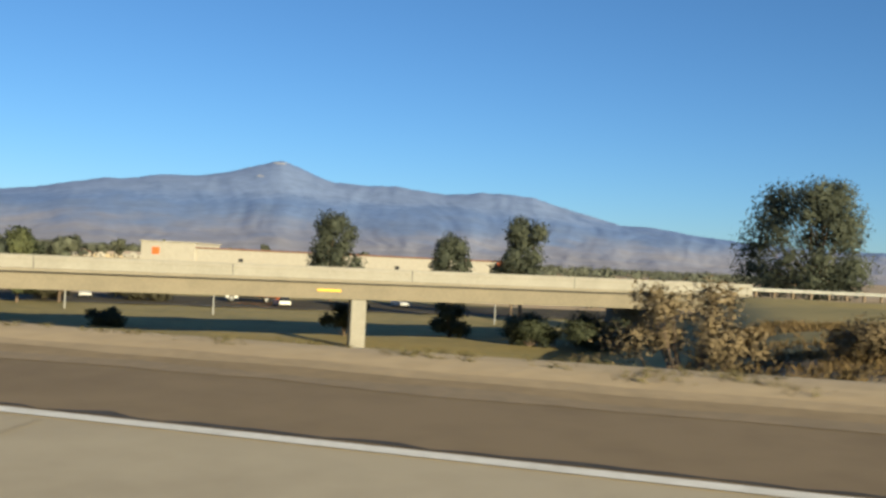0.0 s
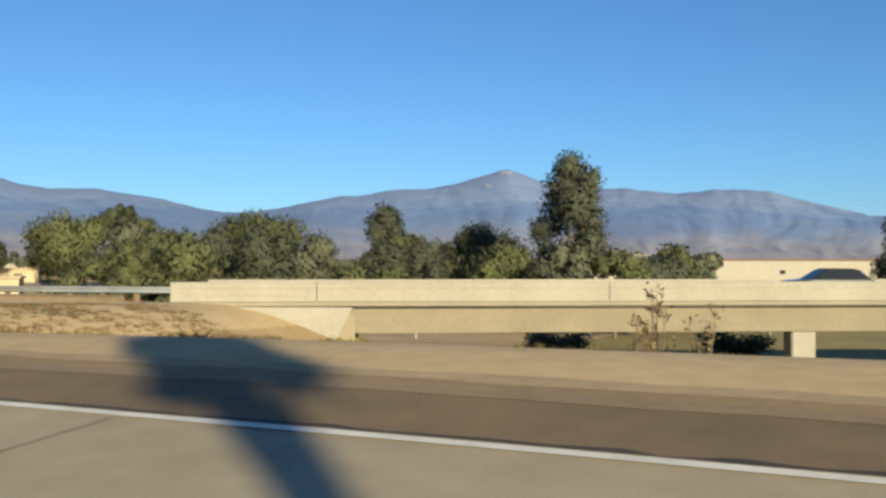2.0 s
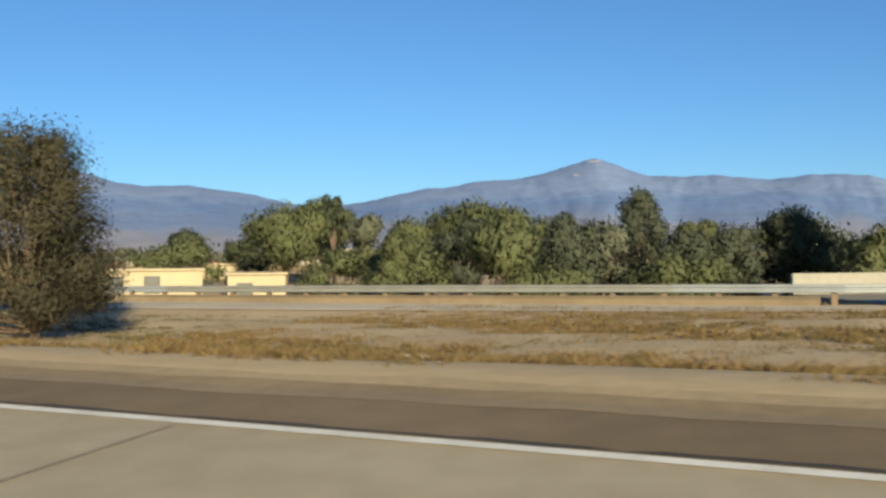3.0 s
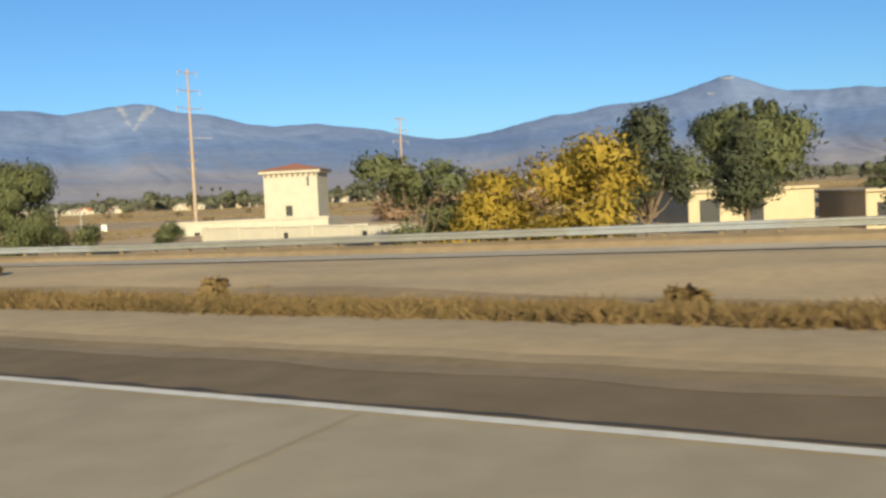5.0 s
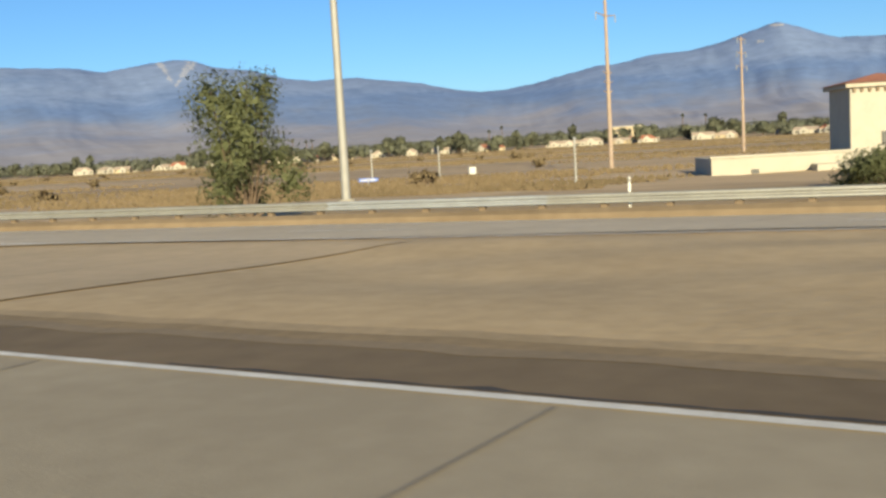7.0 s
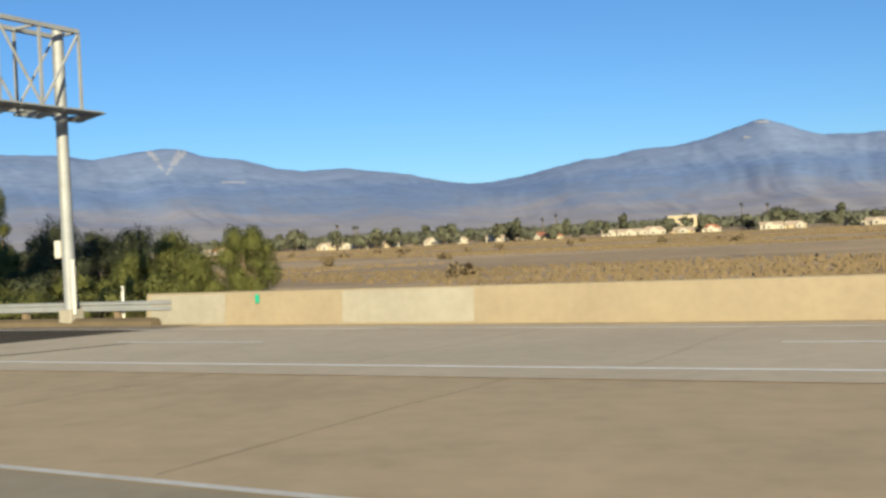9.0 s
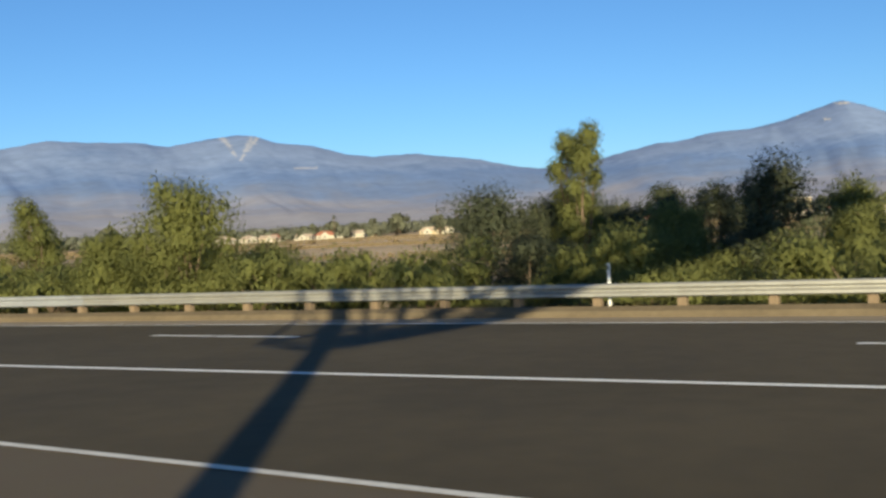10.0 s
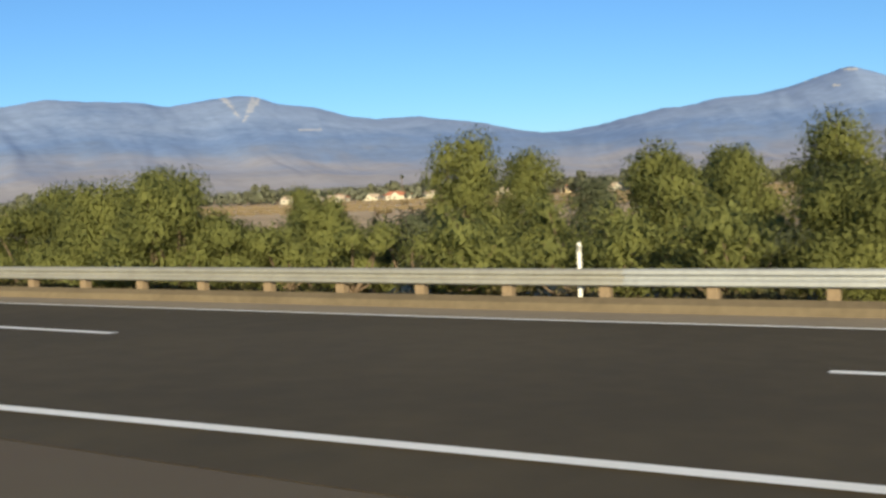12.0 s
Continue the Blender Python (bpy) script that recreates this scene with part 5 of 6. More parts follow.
def shop(x, y, turn, w_, h, label):
    ob = thing("shop", label, "building", put(x, y, turn), "shops beyond the rail")
    part("wall", box(0, w_, 0, 8, -0.3, h, 0.04), M["stucco_warm"], ob)
    part("roof", box(-0.25, w_ + 0.25, -0.4, 8.25, h, h + 0.25, 0.03), M["stucco_warm"], ob)
    for i in range(int(w_ // 4)):
        part("opening", box(1.0 + i * 4, 2.8 + i * 4, -0.05, 0.1, 0.3, 2.3, 0.02), M["dark"], ob)


shop(139.5, 130, -68, 11.5, 2.9, "small tan flat-roofed shop beyond the guard rail")
shop(141.5, 115.5, -68, 6.5, 3.2, "tan shop with a dark canopy opening")


def house(m, w_, d_, h, rise, label, seed):
    rnd = random.Random(seed)
    ob = thing("house", label, "house", m, "houses across the field")
    part("wall", box(0, w_, 0, d_, -0.8, h, 0.05), M["stucco"] if seed % 3 else M["stucco_warm"], ob)
    bm = bmesh.new()
    e = 0.5
    ln = min(w_, d_) / 2 * 0.8
    q = [bm.verts.new(p) for p in ((-e, -e, h), (w_ + e, -e, h), (w_ + e, d_ + e, h), (-e, d_ + e, h))]
    r = [bm.verts.new((ln if seed % 2 else 0, d_ / 2, h + rise)), bm.verts.new((w_ - (ln if seed % 2 else 0), d_ / 2, h + rise))]
    for f in ((q[0], q[1], r[1], r[0]), (q[1], q[2], r[1]), (q[2], q[3], r[0], r[1]), (q[3], q[0], r[0]), q[::-1]):
        bm.faces.new(f)
    bmesh.ops.recalc_face_normals(bm, faces=bm.faces)
    part("roof", bm, M["tile"] if seed % 4 == 1 else M["tile_pale"], ob)
    g = rnd.uniform(0.15, 0.5) * w_
    bm = prism(bmesh.new(), [(g, 0), (g + w_ * 0.4, 0), (g + w_ * 0.4, h), (g + w_ * 0.2, h + rise * 0.8), (g, h)], -2.2, 0.5)
    part("gable_wing", bm, M["stucco"], ob)
    for x in (w_ * 0.08, g + w_ * 0.12, w_ * 0.86):
        wd = part("window", box(x, x + 1.5, -0.06 if x != g + w_ * 0.12 else -2.27, 0.0 if x != g + w_ * 0.12 else -2.2, 0.9, 2.2), M["dark"], ob)
    return ob


HOUSES = ((604, 549, 11), (620, 522, 14), (629, 505, 12), (647, 466, 13), (651.5, 455, 15), (658, 441, 14), (661.5, 428, 13), (669, 406, 14), (679, 370, 13), (687, 334, 14), (693, 290, 15), (694.5, 275, 16), (696, 257, 14),
          (697, 240, 13), (696.5, 207, 15), (696, 193, 14), (692, 149, 16), (690, 135, 13), (688, 120, 14), (590, 575, 13), (680, 100, 14))
for _i, (_x, _y, _w) in enumerate(HOUSES):
    house(put(_x + (_i * 37 % 11) - 5, _y, -90 + math.degrees(math.atan2(_y - 230, _x - 80)) + (_i * 53 % 30 - 15), 0.8), _w * 1.1, 9, 2.6 + (_i % 3) * 0.4, 2.3 + (_i % 2) * 0.6, "pale stucco house with a low tiled roof across the field", _i)
_r = random.Random(77)
for _i in range(22):
    _x, _y, _w = HOUSES[_i % len(HOUSES)]
    _q = _r.uniform(14, 34)
    house(put(_x + _q, _y + _r.uniform(-14, 14), -90 + math.degrees(math.atan2(_y - 230, _x - 80)) + _r.uniform(-40, 40), 0.8), _w * _r.uniform(0.8, 1.3), 9, 2.5 + 0.4 * (_i % 2), 2.2 + _r.uniform(0, 0.9), "tan-roofed stucco house behind others across the field", 40 + _i)
_b = thing("block_of_flats", "pale three-storey block standing above the houses", "building", put(756, 262, -80))
part("wall", box(0, 19, 0, 12, -1, 10.5, 0.05), M["stucco_warm"], _b)
part("roof", box(-0.5, 19.5, -0.5, 12.5, 10.5, 11.2, 0.04), M["stucco"], _b)
for _i in range(4):
    for _k in range(2):
        part("window", box(2 + _i * 4.3, 4 + _i * 4.3, -0.06, 0.0, 4.2 + _k * 3.2, 6.0 + _k * 3.2), M["dark"], _b)

# trees round the houses, from four that are built and then copied
_proto = [tree(put(640, 480), 11, 6.0, "leaf_grey", "greyish rounded tree among the far houses", 201, "round", 420, 0.95, group="trees by the houses"),
          tree(put(655, 448), 9, 5.5, "leaf_grey", "greyish spreading tree among the far houses", 202, "bush", 380, 0.95, group="trees by the houses"),
          tree(put(684, 350), 12, 4.0, "leaf_grey", "greyish narrow tree among the far houses", 203, "tall", 360, 0.85, group="trees by the houses"),
          tree(put(675, 388), 8, 6.0, "leaf_far", "olive-green tree among the far houses", 204, "bush", 380, 0.95, group="trees by the houses")]
_r = random.Random(11)
for _i in range(190):
    _a = _r.uniform(-24, 46)
    _a = math.radians(_a)
    _q = (_r.uniform(600, 650), _r.uniform(630, 720), _r.uniform(700, 860))[_i % 3]
    _x, _y = 77 + _q * math.cos(_a), 223 + _q * math.sin(_a)
    copy_thing(_proto[_i % 4], put(_x, _y, _r.uniform(0, 360), _r.uniform(0.6, 1.2)))


def palm(m, h, seed):
    ob = thing("palm", "slim tall fan palm among the far houses", "palm", m, "palms")
    part("trunk", rod(bmesh.new(), (0, 0, -0.3), (0.2, 0, h), 0.3, 0.2, 7), M["bark"], ob)
    rnd = np.random.RandomState(seed)
    bm = bmesh.new()
    for i in range(26):
        a, e = rnd.uniform(0, 6.28), rnd.uniform(-0.9, 1.2)
        t = Vector((math.cos(a) * math.cos(e), math.sin(a) * math.cos(e), math.sin(e)))
        sd = t.cross(Vector((0, 0, 1))).normalized() * 0.35
        c = Vector((0.2, 0, h))
        p = [bm.verts.new(c), bm.verts.new(c + t * 1.0 + sd), bm.verts.new(c + t * 1.9 - Vector((0, 0, 0.35))), bm.verts.new(c + t * 1.0 - sd)]
        bm.faces.new(p)
    part("crown", bm, M["leaf_dark"], ob)


for _i, (_x, _y, _h) in enumerate(((672, 452, 13), (690, 470, 15), (700, 460, 14), (715, 330, 15), (720, 340, 13), (640, 520, 13), (735, 200, 15), (750, 215, 16))):
    palm(put(_x, _y), _h, _i)

# distant woods and houses on the rising ground
_r = np.random.RandomState(5)
_n = 5200
_az, _q = np.radians(_r.uniform(-40, 60, _n)), 760 + 900 * _r.uniform(0, 1, _n) ** 1.5
_x, _y = 77 + _q * np.cos(_az), 200 + _q * np.sin(_az)
_bl = [(x, y, float(z) + h * 0.4, h * 0.8, h * 0.5) for x, y, z, h in zip(_x, _y, plain_z(_x, _y), _r.uniform(3.5, 10.5, _n)) if noise.noise(Vector((x / 60, y / 60, 2.0))) > -0.12]
_me = leaf_cloud("distant_woods", _bl, M["leaf_far"], 170000, 0.95, 9)
tagged(new("distant_woods", _me), "hazy olive belt of distant trees below the mountains", "woods", kind="stuff")

# dry grass over the near field, in drifts
_r = np.random.RandomState(31)
_n = 60000
_az, _q = np.radians(_r.uniform(-28, 52, _n)), 26 + 560 * _r.uniform(0, 1, _n) ** 1.3
_x, _y = 110 + _q * np.cos(_az), 205 + _q * np.sin(_az)
_keep = (np.sin(_x * 0.051 + 1.7 * np.sin(_y * 0.013)) + 0.7 * np.sin(_x * 0.13 + _y * 0.021) > 0.1) & (_x > 122)
_x, _y, _q = _x[_keep], _y[_keep], _q[_keep]
_g = np.stack([_x, _y, plain_z(_x, _y) - 0.3], -1)
_w, _h = _r.uniform(0.25, 0.7, len(_x)) * (0.6 + _q / 300), _r.uniform(0.3, 0.75, len(_x))
_side = np.stack([0.4 * _w, -0.9 * _w, 0 * _w], -1)
_tip = _g + np.stack([_r.uniform(-0.2, 0.2, len(_x)), _r.uniform(-0.3, 0.3, len(_x)), _h], -1)
_me = bpy.data.meshes.new("field_grass")
_me.from_pydata(np.stack([_g - _side, _g + _side, _tip], 1).reshape(-1, 3).tolist(), [], np.arange(3 * len(_x)).reshape(-1, 3).tolist())
_me.materials.append(M["field_grass"])
tagged(new("field_grass", _me), "dry brown grass in drifts over the field", "grass", kind="stuff")

# dry brush scattered over the field
_r = random.Random(23)
for _i in range(34):
    _x, _y = _r.uniform(150, 420), _r.uniform(190, 430)
    tree(put(_x, _y, _i * 33), _r.uniform(0.9, 1.9), _r.uniform(0.9, 2.2), "leaf_dry", "low dry brush growing in the brown field", 420 + _i, "bush", 320, 0.16, 0.05, "shrub", "shrub", "brush in the field")

# ---------- poles ----------
def transmission_pole(x, y, h, label, arms):
    ob = thing("transmission_pole", label, "power pole", put(x, y, -20), "transmission poles")
    part("pole", rod(bmesh.new(), (0, 0, -0.5), (0, 0, h), 0.27, 0.13, 12), M["rust_pale"], ob)
    for z, ln in arms:
        for sgn in (-1, 1):
            bm = rod(bmesh.new(), (0, 0, z), (sgn * ln, 0, z + 0.28), 0.09, 0.05, 6)
            arm = part("cross_arm", bm, M["rust_pale"], ob)
            if ln < 1.3:
                continue
            part("insulator", rod(bmesh.new(), (sgn * ln, 0, z + 0.25), (sgn * ln, 0, z - 0.5), 0.07, 0.07, 6), M["steel_dull"], arm)
    return ob


_arms = ((21.0, 1.6), (18.6, 1.9), (16.2, 2.2), (10.2, 1.0), (9.2, 1.0), (8.2, 1.0))
transmission_pole(173.2, 195.0, 21.6, "tall brown steel power pole with cross arms", _arms)
transmission_pole(224.5, 181.1, 17.5, "brown steel power pole farther off", ((17.0, 1.6), (15.0, 1.9), (13.0, 2.2), (8.0, 1.0)))


def high_mast(x, y, h):
    ob = thing("high_mast_light", "thick grey tapered high-mast lighting pole", "lamp pole", put(x, y))
    part("mast", rod(bmesh.new(), (0, 0, -0.3), (0, 0, h), 0.33, 0.2, 16), M["steel_pale"], ob)
    part("base_plate", rod(bmesh.new(), (0, 0, -0.1), (0, 0, 0.3), 0.65, 0.6, 12), M["concrete_pale"], ob)
    part("ring", box(-1.0, 1.0, -0.12, 0.12, h - 0.5, h - 0.3, 0.03), M["steel_dull"], ob)
    for sx in (-1.0, 1.0):
        part("lamp", box(sx - 0.28, sx + 0.28, -0.2, 0.2, h - 0.62, h - 0.3, 0.05), M["steel_dull"], ob)


high_mast(131.6, 208.6, 20.5)


def signal_pole(x, y, h, label):
    ob = thing("utility_pole", label, "pole", put(x, y), "short poles in the field")
    part("pole", rod(bmesh.new(), (0, 0, -0.3), (0, 0, h), 0.11, 0.08, 8), M["steel_pale"], ob)
    part("cap", rod(bmesh.new(), (0, 0, h), (0, 0, h + 0.12), 0.14, 0.1, 8), M["steel_dull"], ob)


for _x, _y in ((141.8, 194), (161.6, 217.7), (176.5, 215.0)):
    signal_pole(_x, _y, 3.6, "slim pale pole at the edge of the field")
_sg = thing("street_sign", "small blue street sign on a mast arm", "sign", put(154.0, 215.3, -75))
part("post", rod(bmesh.new(), (0, 0, -0.2), (0, 0, 1.2), 0.05, 0.05, 8), M["steel_pale"], _sg)
part("panel", box(-0.9, 0.9, -0.03, 0.03, 0.75, 1.1, 0.01), M["blue"], _sg, "blue panel")
part("lettering_bar", box(-0.68, 0.68, -0.042, -0.034, 0.87, 0.97), M["white"], _sg)
_sg = thing("box_sign", "small white utility cabinet beside a pole", "cabinet", put(176, 211, -60))
part("cabinet", box(-0.4, 0.4, -0.3, 0.3, -0.1, 1.2, 0.04), M["white"], _sg)

# ---------- underpass road ----------
def lower_strip(name, x0, x1, mat, label, up):
    bm = bmesh.new()
    rows = []
    for y in np.linspace(-150, 108, 52):
        c = 0.12 * -(y - 10)
        rows.append([bm.verts.new((x + c, y, float(plain_z(x + c, y)) + up)) for x in np.linspace(x0, x1, 4)])
    for a, b in zip(rows, rows[1:]):
        for i in range(3):
            bm.faces.new((a[i], a[i + 1], b[i + 1], b[i]))
    bmesh.ops.recalc_face_normals(bm, faces=bm.faces)
    if sum(f.normal.z for f in bm.faces) < 0:
        bmesh.ops.reverse_faces(bm, faces=bm.faces)
    return tagged(new(name, mesh_from(name, bm, M[mat])), label, "road", kind="structure")


lower_strip("road_lower", 138, 168, "blacktop", "dark asphalt street seen below the bridge", 0.06)
lower_strip("kerb_lower", 137.2, 138.0, "concrete_pale", "pale kerb along the lower street", 0.16)


# ---------- vehicles ----------
def wheel(parent, x, y, z, r, wd):
    bm = rod(bmesh.new(), (x, y - wd / 2, z), (x, y + wd / 2, z), r, r, 24)
    bmesh.ops.bevel(bm, geom=[e for e in bm.edges if len(e.link_faces) == 2 and e.calc_face_angle(0) > 1], offset=0.05, segments=2, affect="EDGES")
    ob = part("wheel", bm, M["rubber"], parent)
    for sd in (-1, 1):
        yy = y + sd * (wd / 2 + 0.004)
        rim = bmesh.new()
        rod(rim, (x, y + sd * wd * 0.3, z), (x, yy, z), r * 0.30, r * 0.26, 12)
        for k in range(6):
            for off in (-0.13, 0.13):
                a = k * 2 * math.pi / 6 + 0.3
                rod(rim, (x + math.cos(a + off) * r * 0.2, yy, z + math.sin(a + off) * r * 0.2), (x + math.cos(a + off * 0.9) * r * 0.62, yy - sd * 0.01, z + math.sin(a + off * 0.9) * r * 0.62), r * 0.055, r * 0.05, 5)
        ring = bmesh.ops.create_cone(rim, cap_ends=False, segments=24, radius1=r * 0.66, radius2=r * 0.60, depth=0.05, matrix=Matrix.Translation((x, yy - sd * 0.02, z)) @ Matrix.Rotation(math.pi / 2, 4, "X"))
        part("rim", rim, M["rim"], ob, "silver rim with paired spokes")


def shell(outline, half, tuck, bevel=0.07):
    """A car-body solid from a side outline (x, z): its upper points are drawn in by tuck(z)."""
    bm = prism(bmesh.new(), outline, -half, half)
    for v in bm.verts:
        v.co.y *= 1 - tuck(v.co.z)
    es = [e for e in bm.edges if abs(e.verts[0].co.y - e.verts[1].co.y) < half * 0.6]
    bmesh.ops.bevel(bm, geom=es, offset=bevel, segments=2, affect="EDGES", profile=0.5)
    return bm


def pickup(m):
    """A quad-cab pickup, nose at +x, standing on its wheels."""
    ob = thing("pickup_truck", "black quad-cab pickup truck with chrome wheels on the ramp", "pickup truck", m)
    low = [(2.92, 0.50), (2.95, 0.95), (2.86, 1.12), (1.55, 1.20), (1.45, 1.22), (-2.80, 1.22), (-2.86, 0.62), (-2.2, 0.50), (-1.25, 0.42), (1.2, 0.42), (2.3, 0.46)]
    part("body", shell(low, 0.99, lambda z: 0.05 if z > 1.1 else 0.0), M["car_black"], ob)
    cab = [(1.60, 1.16), (0.72, 1.84), (0.45, 1.90), (-0.85, 1.90), (-1.02, 1.84), (-1.12, 1.16)]
    part("cab", shell(cab, 0.92, lambda z: 0.18 * max(0, (z - 1.2) / 0.7), 0.06), M["car_black"], ob)
    for sd in (-1, 1):
        for x0, x1, t0, t1 in ((1.15, 0.25, 0.62, 0.25), (0.17, -0.92, 0.17, -0.86)):
            bm = bmesh.new()
            vs = [bm.verts.new((x, sd * y, z)) for x, y, z in ((x0, 0.925, 1.26), (x1, 0.925, 1.26), (t1, 0.795, 1.76), (t0, 0.795, 1.76))]
            f = bm.faces.new(vs)
            r = bmesh.ops.extrude_face_region(bm, geom=[f])
            bmesh.ops.translate(bm, verts=[v for v in r["geom"] if isinstance(v, bmesh.types.BMVert)], vec=(0, -sd * 0.03, 0))
            bmesh.ops.recalc_face_normals(bm, faces=bm.faces)
            part("side_window", bm, M["glass"], ob)
        mir = part("door_mirror", box(0.95, 1.15, sd * 1.14 - 0.13, sd * 1.14 + 0.13, 1.24, 1.50, 0.04), M["car_black"], ob)
        part("tail_light", box(-2.875, -2.70, sd * 0.90 - 0.09, sd * 0.90 + 0.075, 0.97, 1.18, 0.02), M["red"], ob, "bright red tail light")
        part("reversing_light", box(-2.872, -2.72, sd * 0.90 - 0.085, sd * 0.90 + 0.07, 0.86, 0.964, 0.015), M["white"], ob, "pale lower lens")
        part("sill", box(-1.1, 1.35, sd * 0.97 - 0.03, sd * 0.97 + 0.03, 0.40, 0.47, 0.012), M["dust_trim"], ob, "dusty tan sill")
        part("badge", box(1.12, 1.36, sd * 0.991 - 0.006, sd * 0.991 + 0.006, 0.88, 0.93), M["chrome"], ob, "small plain badge")
        part("headlight", box(2.72, 2.95, sd * 0.76 - 0.17, sd * 0.76 + 0.17, 0.86, 1.04, 0.03), M["chrome"], ob)
        part("door_handle", box(-0.05, 0.18, sd * 0.985 - 0.02, sd * 0.985 + 0.02, 1.06, 1.10, 0.008), M["car_black"], ob)
        for x in (1.88, -1.66):
            bm = bmesh.new()
            n = 14
            for i in range(n):
                a0, a1 = math.pi * i / n, math.pi * (i + 1) / n
                q = [(x + math.cos(a) * r, 0.40 + math.sin(a) * r) for a, r in ((a0, 0.44), (a0, 0.485), (a1, 0.485), (a1, 0.44))]
                prism(bm, q, sd * 0.985, sd * 1.025)
            part("wheel_arch", bm, M["dust_trim"], ob, "dusty wheel-arch lip")
    part("bed_rail", box(-2.80, -1.16, 0.78, 0.98, 1.20, 1.245, 0.015), M["rubber"], ob)
    part("bed_rail", box(-2.80, -1.16, -0.98, -0.78, 1.20, 1.245, 0.015), M["rubber"], ob)
    part("bed_floor", box(-2.70, -1.16, -0.76, 0.76, 1.223, 1.228), M["rubber"], ob)
    part("tool_box_lid", box(-1.50, -1.16, -0.96, 0.96, 1.247, 1.275, 0.01), M["white"], ob, "pale edge of a bed cover")
    part("rear_bumper", box(-3.02, -2.80, -0.96, 0.96, 0.50, 0.70, 0.05), M["chrome"], ob)
    part("front_bumper", box(2.84, 3.06, -0.96, 0.96, 0.42, 0.68, 0.06), M["chrome"], ob)
    part("grille", box(2.88, 2.98, -0.58, 0.58, 0.70, 1.04, 0.03), M["chrome"], ob)
    part("licence_plate", box(-3.035, -3.02, -0.16, 0.16, 0.54, 0.68), M["white"], ob)
    part("windscreen", prism(bmesh.new(), [(1.53, 1.22), (0.80, 1.79), (0.77, 1.77), (1.48, 1.20)], -0.74, 0.74), M["glass"], ob)
    part("rear_window", box(-1.10, -1.055, -0.6, 0.6, 1.32, 1.72, 0.01), M["glass"], ob)
    part("chassis", box(-2.6, 2.6, -0.6, 0.6, 0.32, 0.5, 0.03), M["rubber"], ob)
    for x in (1.88, -1.66):
        for sd in (-1, 1):
            wheel(ob, x, sd * 0.87, 0.40, 0.40, 0.27)
    return ob


pickup(place(182.7, 21.8, 0.018, 3.0))


def car(m, paint, label, k=1.0):
    ob = thing("car", label, "car", m, "cars about the underpass")
    low = [(2.15, 0.38), (2.22, 0.62), (2.0, 0.80), (1.0, 0.92), (-1.9, 0.95), (-2.2, 0.85), (-2.22, 0.40), (-1.5, 0.28), (1.6, 0.28)]
    part("body", shell(low, 0.88, lambda z: 0.06 if z > 0.85 else 0.0), paint, ob)
    cab = [(1.1, 0.88), (0.35, 1.36), (0.1, 1.42), (-1.2, 1.42), (-1.5, 1.36), (-2.0, 0.92)]
    part("cabin", shell(cab, 0.80, lambda z: 0.2 * max(0, (z - 0.9) / 0.5), 0.05), M["glass"], ob)
    part("roof_panel", box(-1.25, 0.2, -0.6, 0.6, 1.405, 1.44, 0.015), paint, ob)
    for sd in (-1, 1):
        part("headlight", box(2.05, 2.2, sd * 0.66 - 0.16, sd * 0.66 + 0.16, 0.62, 0.76, 0.03), M["chrome"], ob)
        for x in (1.38, -1.36):
            wheel(ob, x, sd * 0.78, 0.32, 0.32, 0.2)
    return ob


def on_lower(x, y, turn):
    return pose(x, y, float(plain_z(x, y)) + 0.07, 0, 0, turn)


car(on_lower(150, 27, 190), M["white"], "white car driving on the lower street")
car(on_lower(146, -1, 12), M["steel"], "silver car on the lower street")
car(on_lower(160, -20, 195), M["white"], "white car parked beyond the bridge")
for _i, (_x, _y, _p) in enumerate(((176, 22, "stucco_warm"), (177, 17.5, "steel"), (178, 12.5, "white"), (179, 8, "car_black"), (182, -4, "white"), (184, -12, "steel_dull"))):
    car(on_lower(_x, _y, 186 + 5 * (_i % 3)), M[_p], ("tan car parked beyond the lower street", "silver car parked beyond the lower street", "white car parked beyond the lower street", "black car parked beyond the lower street", "white car parked beyond the lower street", "grey car parked beyond the lower street")[_i])
_c = bridge_point(34.5) + Vector((B_DIR.y, -B_DIR.x, 0)) * 6.0
car(pose(_c.x, _c.y, _c.z + 0.004, 0, 0, math.degrees(math.atan2(B_DIR.y, B_DIR.x))) @ Matrix.Scale(1.08, 4), M["car_black"], "dark car driving over the bridge")


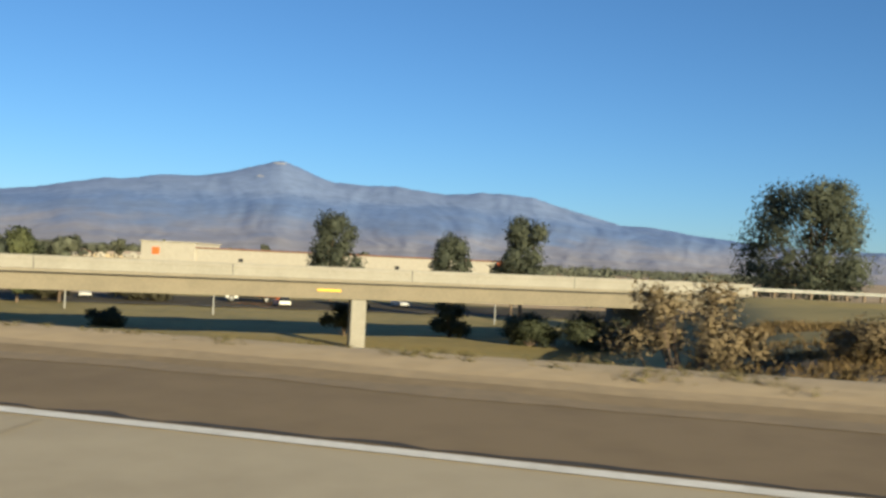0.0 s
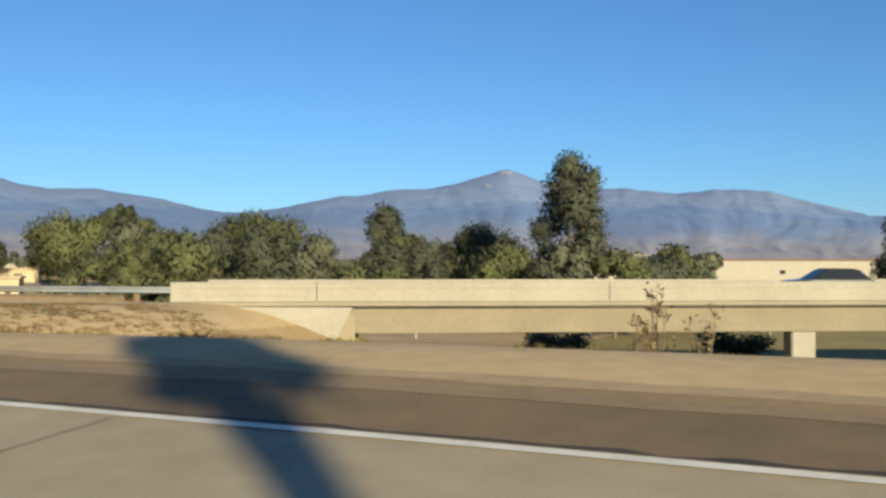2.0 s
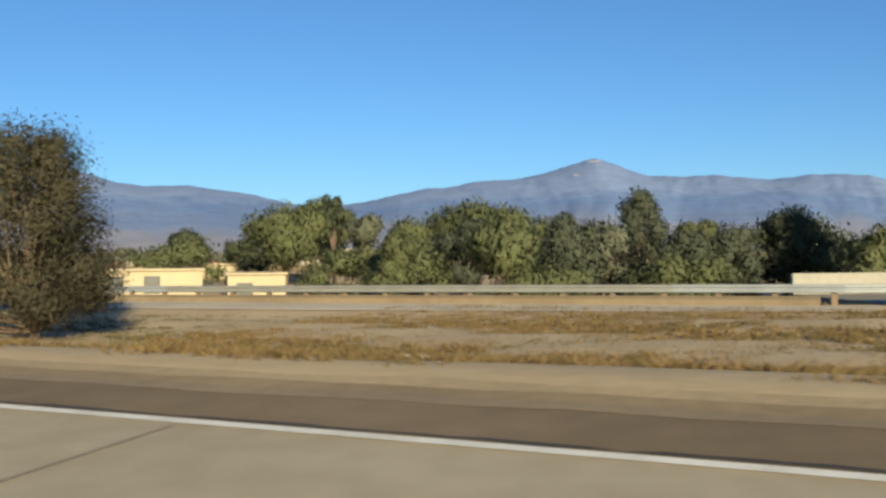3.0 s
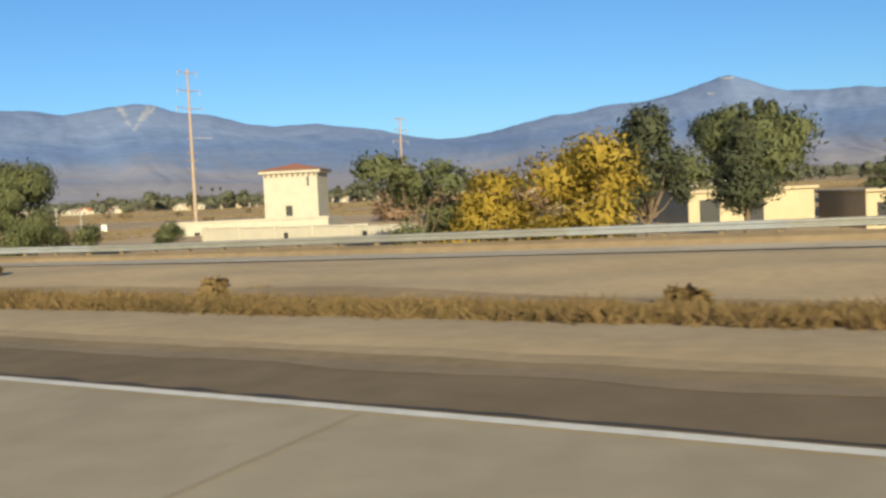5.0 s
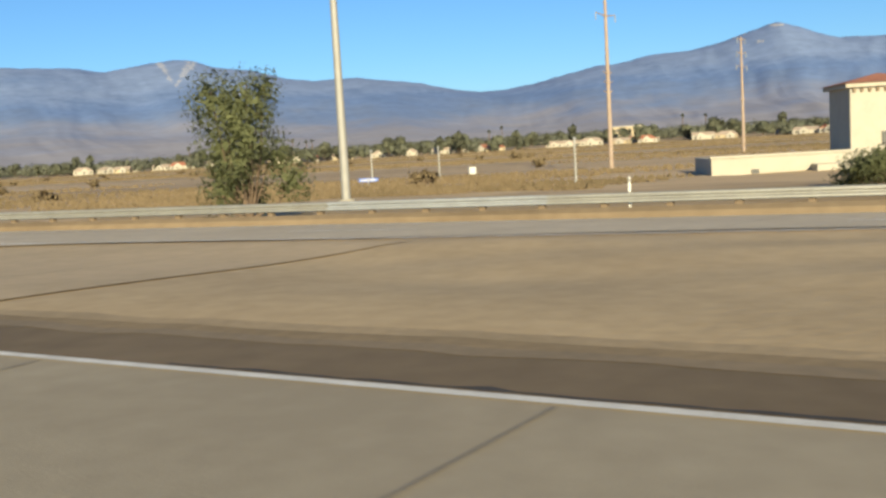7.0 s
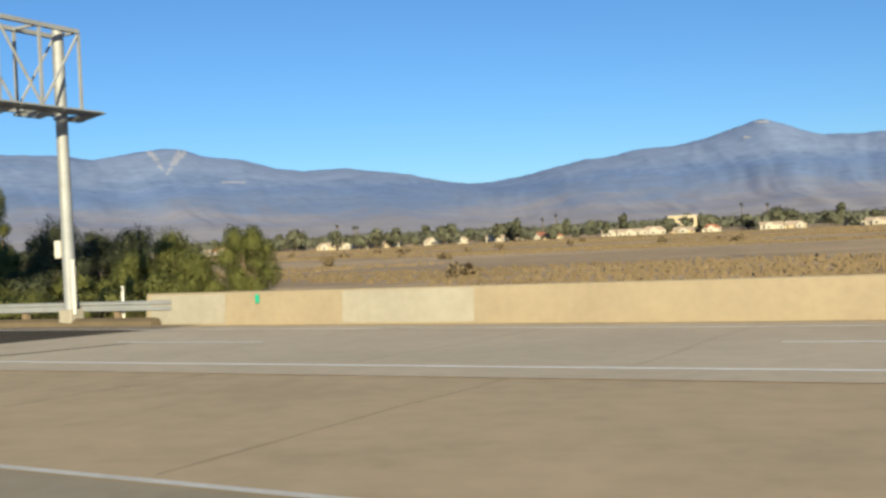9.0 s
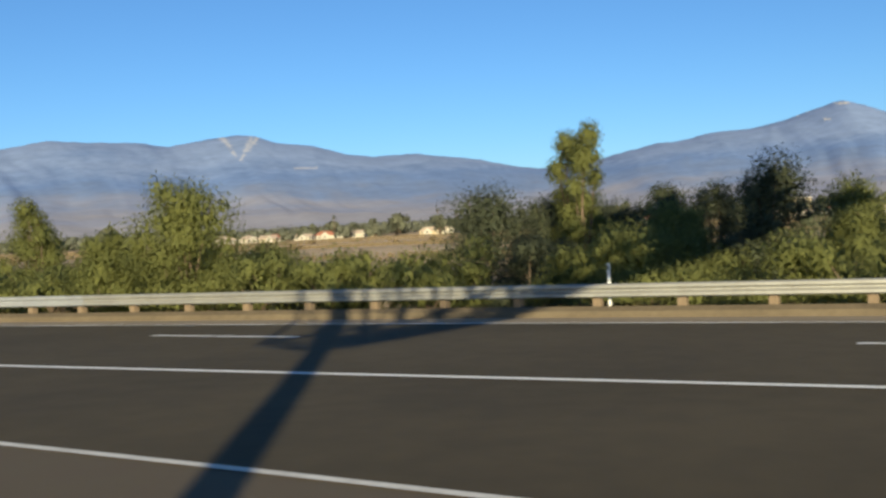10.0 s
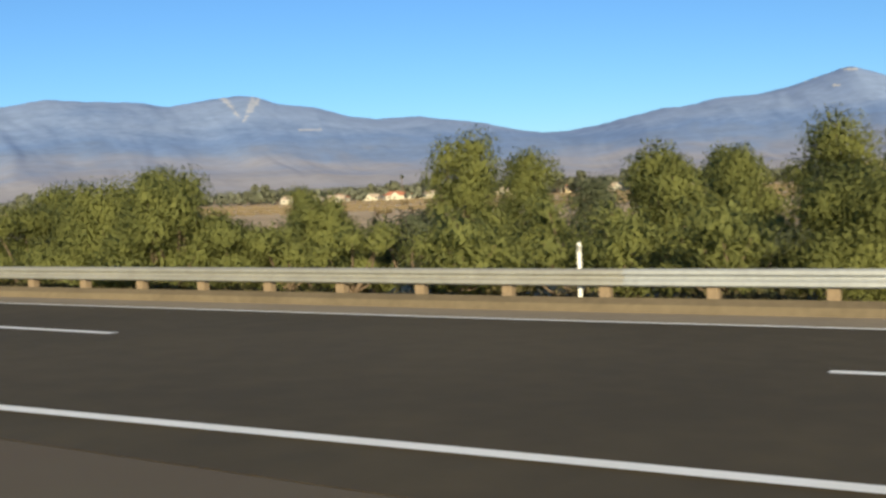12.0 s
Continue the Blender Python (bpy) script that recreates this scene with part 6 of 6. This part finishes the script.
def box_truck(m, body, label):
    ob = thing("box_truck", label, "truck", m, "trucks beyond the bridge")
    part("box", box(-4.2, 1.6, -1.2, 1.2, 0.9, 3.6, 0.06), body, ob)
    part("cab", shell([(3.6, 0.5), (3.6, 1.3), (3.0, 2.4), (1.75, 2.4), (1.75, 0.5)], 1.05, lambda z: 0.08 if z > 2 else 0), M["white"], ob)
    part("window", box(2.1, 2.9, -1.06, 1.06, 1.5, 2.1, 0.02), M["glass"], ob)
    part("chassis", box(-4.2, 3.4, -0.5, 0.5, 0.5, 0.9), M["rubber"], ob)
    for x in (2.7, -2.6):
        for sd in (-1, 1):
            wheel(ob, x, sd * 0.95, 0.48, 0.48, 0.28)


box_truck(on_lower(157, 4, 97), M["orange"], "orange delivery truck on the lower street")
box_truck(put(190, -64, 100), M["white"], "white truck parked beyond the bridge")
box_truck(put(196, -74, 100), M["white"], "white box truck in the yard")
box_truck(put(186, -80, 100), M["white"], "pale truck parked near the yard")
for _i in range(7):
    signal_pole(118 + (_i % 3) * 3, -44 + _i * 17, 4.2, "thin pale post by the lower street")


# ---------- scraps and litter beside the road ----------
def scrap(s, d, size, mat, name, label, category, seed):
    rnd = random.Random(seed)
    ob = thing(name, label, category, place(s, d, 0.02, rnd.uniform(0, 180)), category + " by the road")
    n = 9
    rim, top = [], []
    for i in range(n):
        a, r = i * 2 * math.pi / n, size * rnd.uniform(0.55, 1.0)
        rim.append((math.cos(a) * r, math.sin(a) * r * 0.5, 0.0))
        top.append((math.cos(a) * r * 0.7, math.sin(a) * r * 0.35, size * rnd.uniform(0.12, 0.4)))
    v = rim + top + [(0, 0, size * 0.2)]
    f = [(i, (i + 1) % n, n + (i + 1) % n, n + i) for i in range(n)] + [(n + i, n + (i + 1) % n, 2 * n) for i in range(n)] + [tuple(range(n - 1, -1, -1))]
    me = bpy.data.meshes.new("piece")
    me.from_pydata(v, [], f)
    me.materials.append(M[mat])
    o = new("piece", me)
    o.parent = ob


for _i, (_s, _d, _k) in enumerate(((44.06, 6.92, 0.22), (72.41, 7.36, 0.12), (74.86, 6.8, 0.10), (70.78, 6.6, 0.12), (101.2, 6.5, 0.09), (98.05, 6.1, 0.10))):
    scrap(_s, _d, _k, "rubber", "tyre_scrap", "torn black tyre scrap lying on the sandy shoulder", "tyre scrap", 500 + _i)
for _i, (_s, _d, _k) in enumerate(((99.6, 10.2, 0.22), (88.8, 9.3, 0.12), (88.1, 8.5, 0.08), (170.8, 9.6, 0.10))):
    scrap(_s, _d, _k, "white", "paper_scrap", "crumpled pale paper caught among the dry weeds", "paper scrap", 520 + _i)
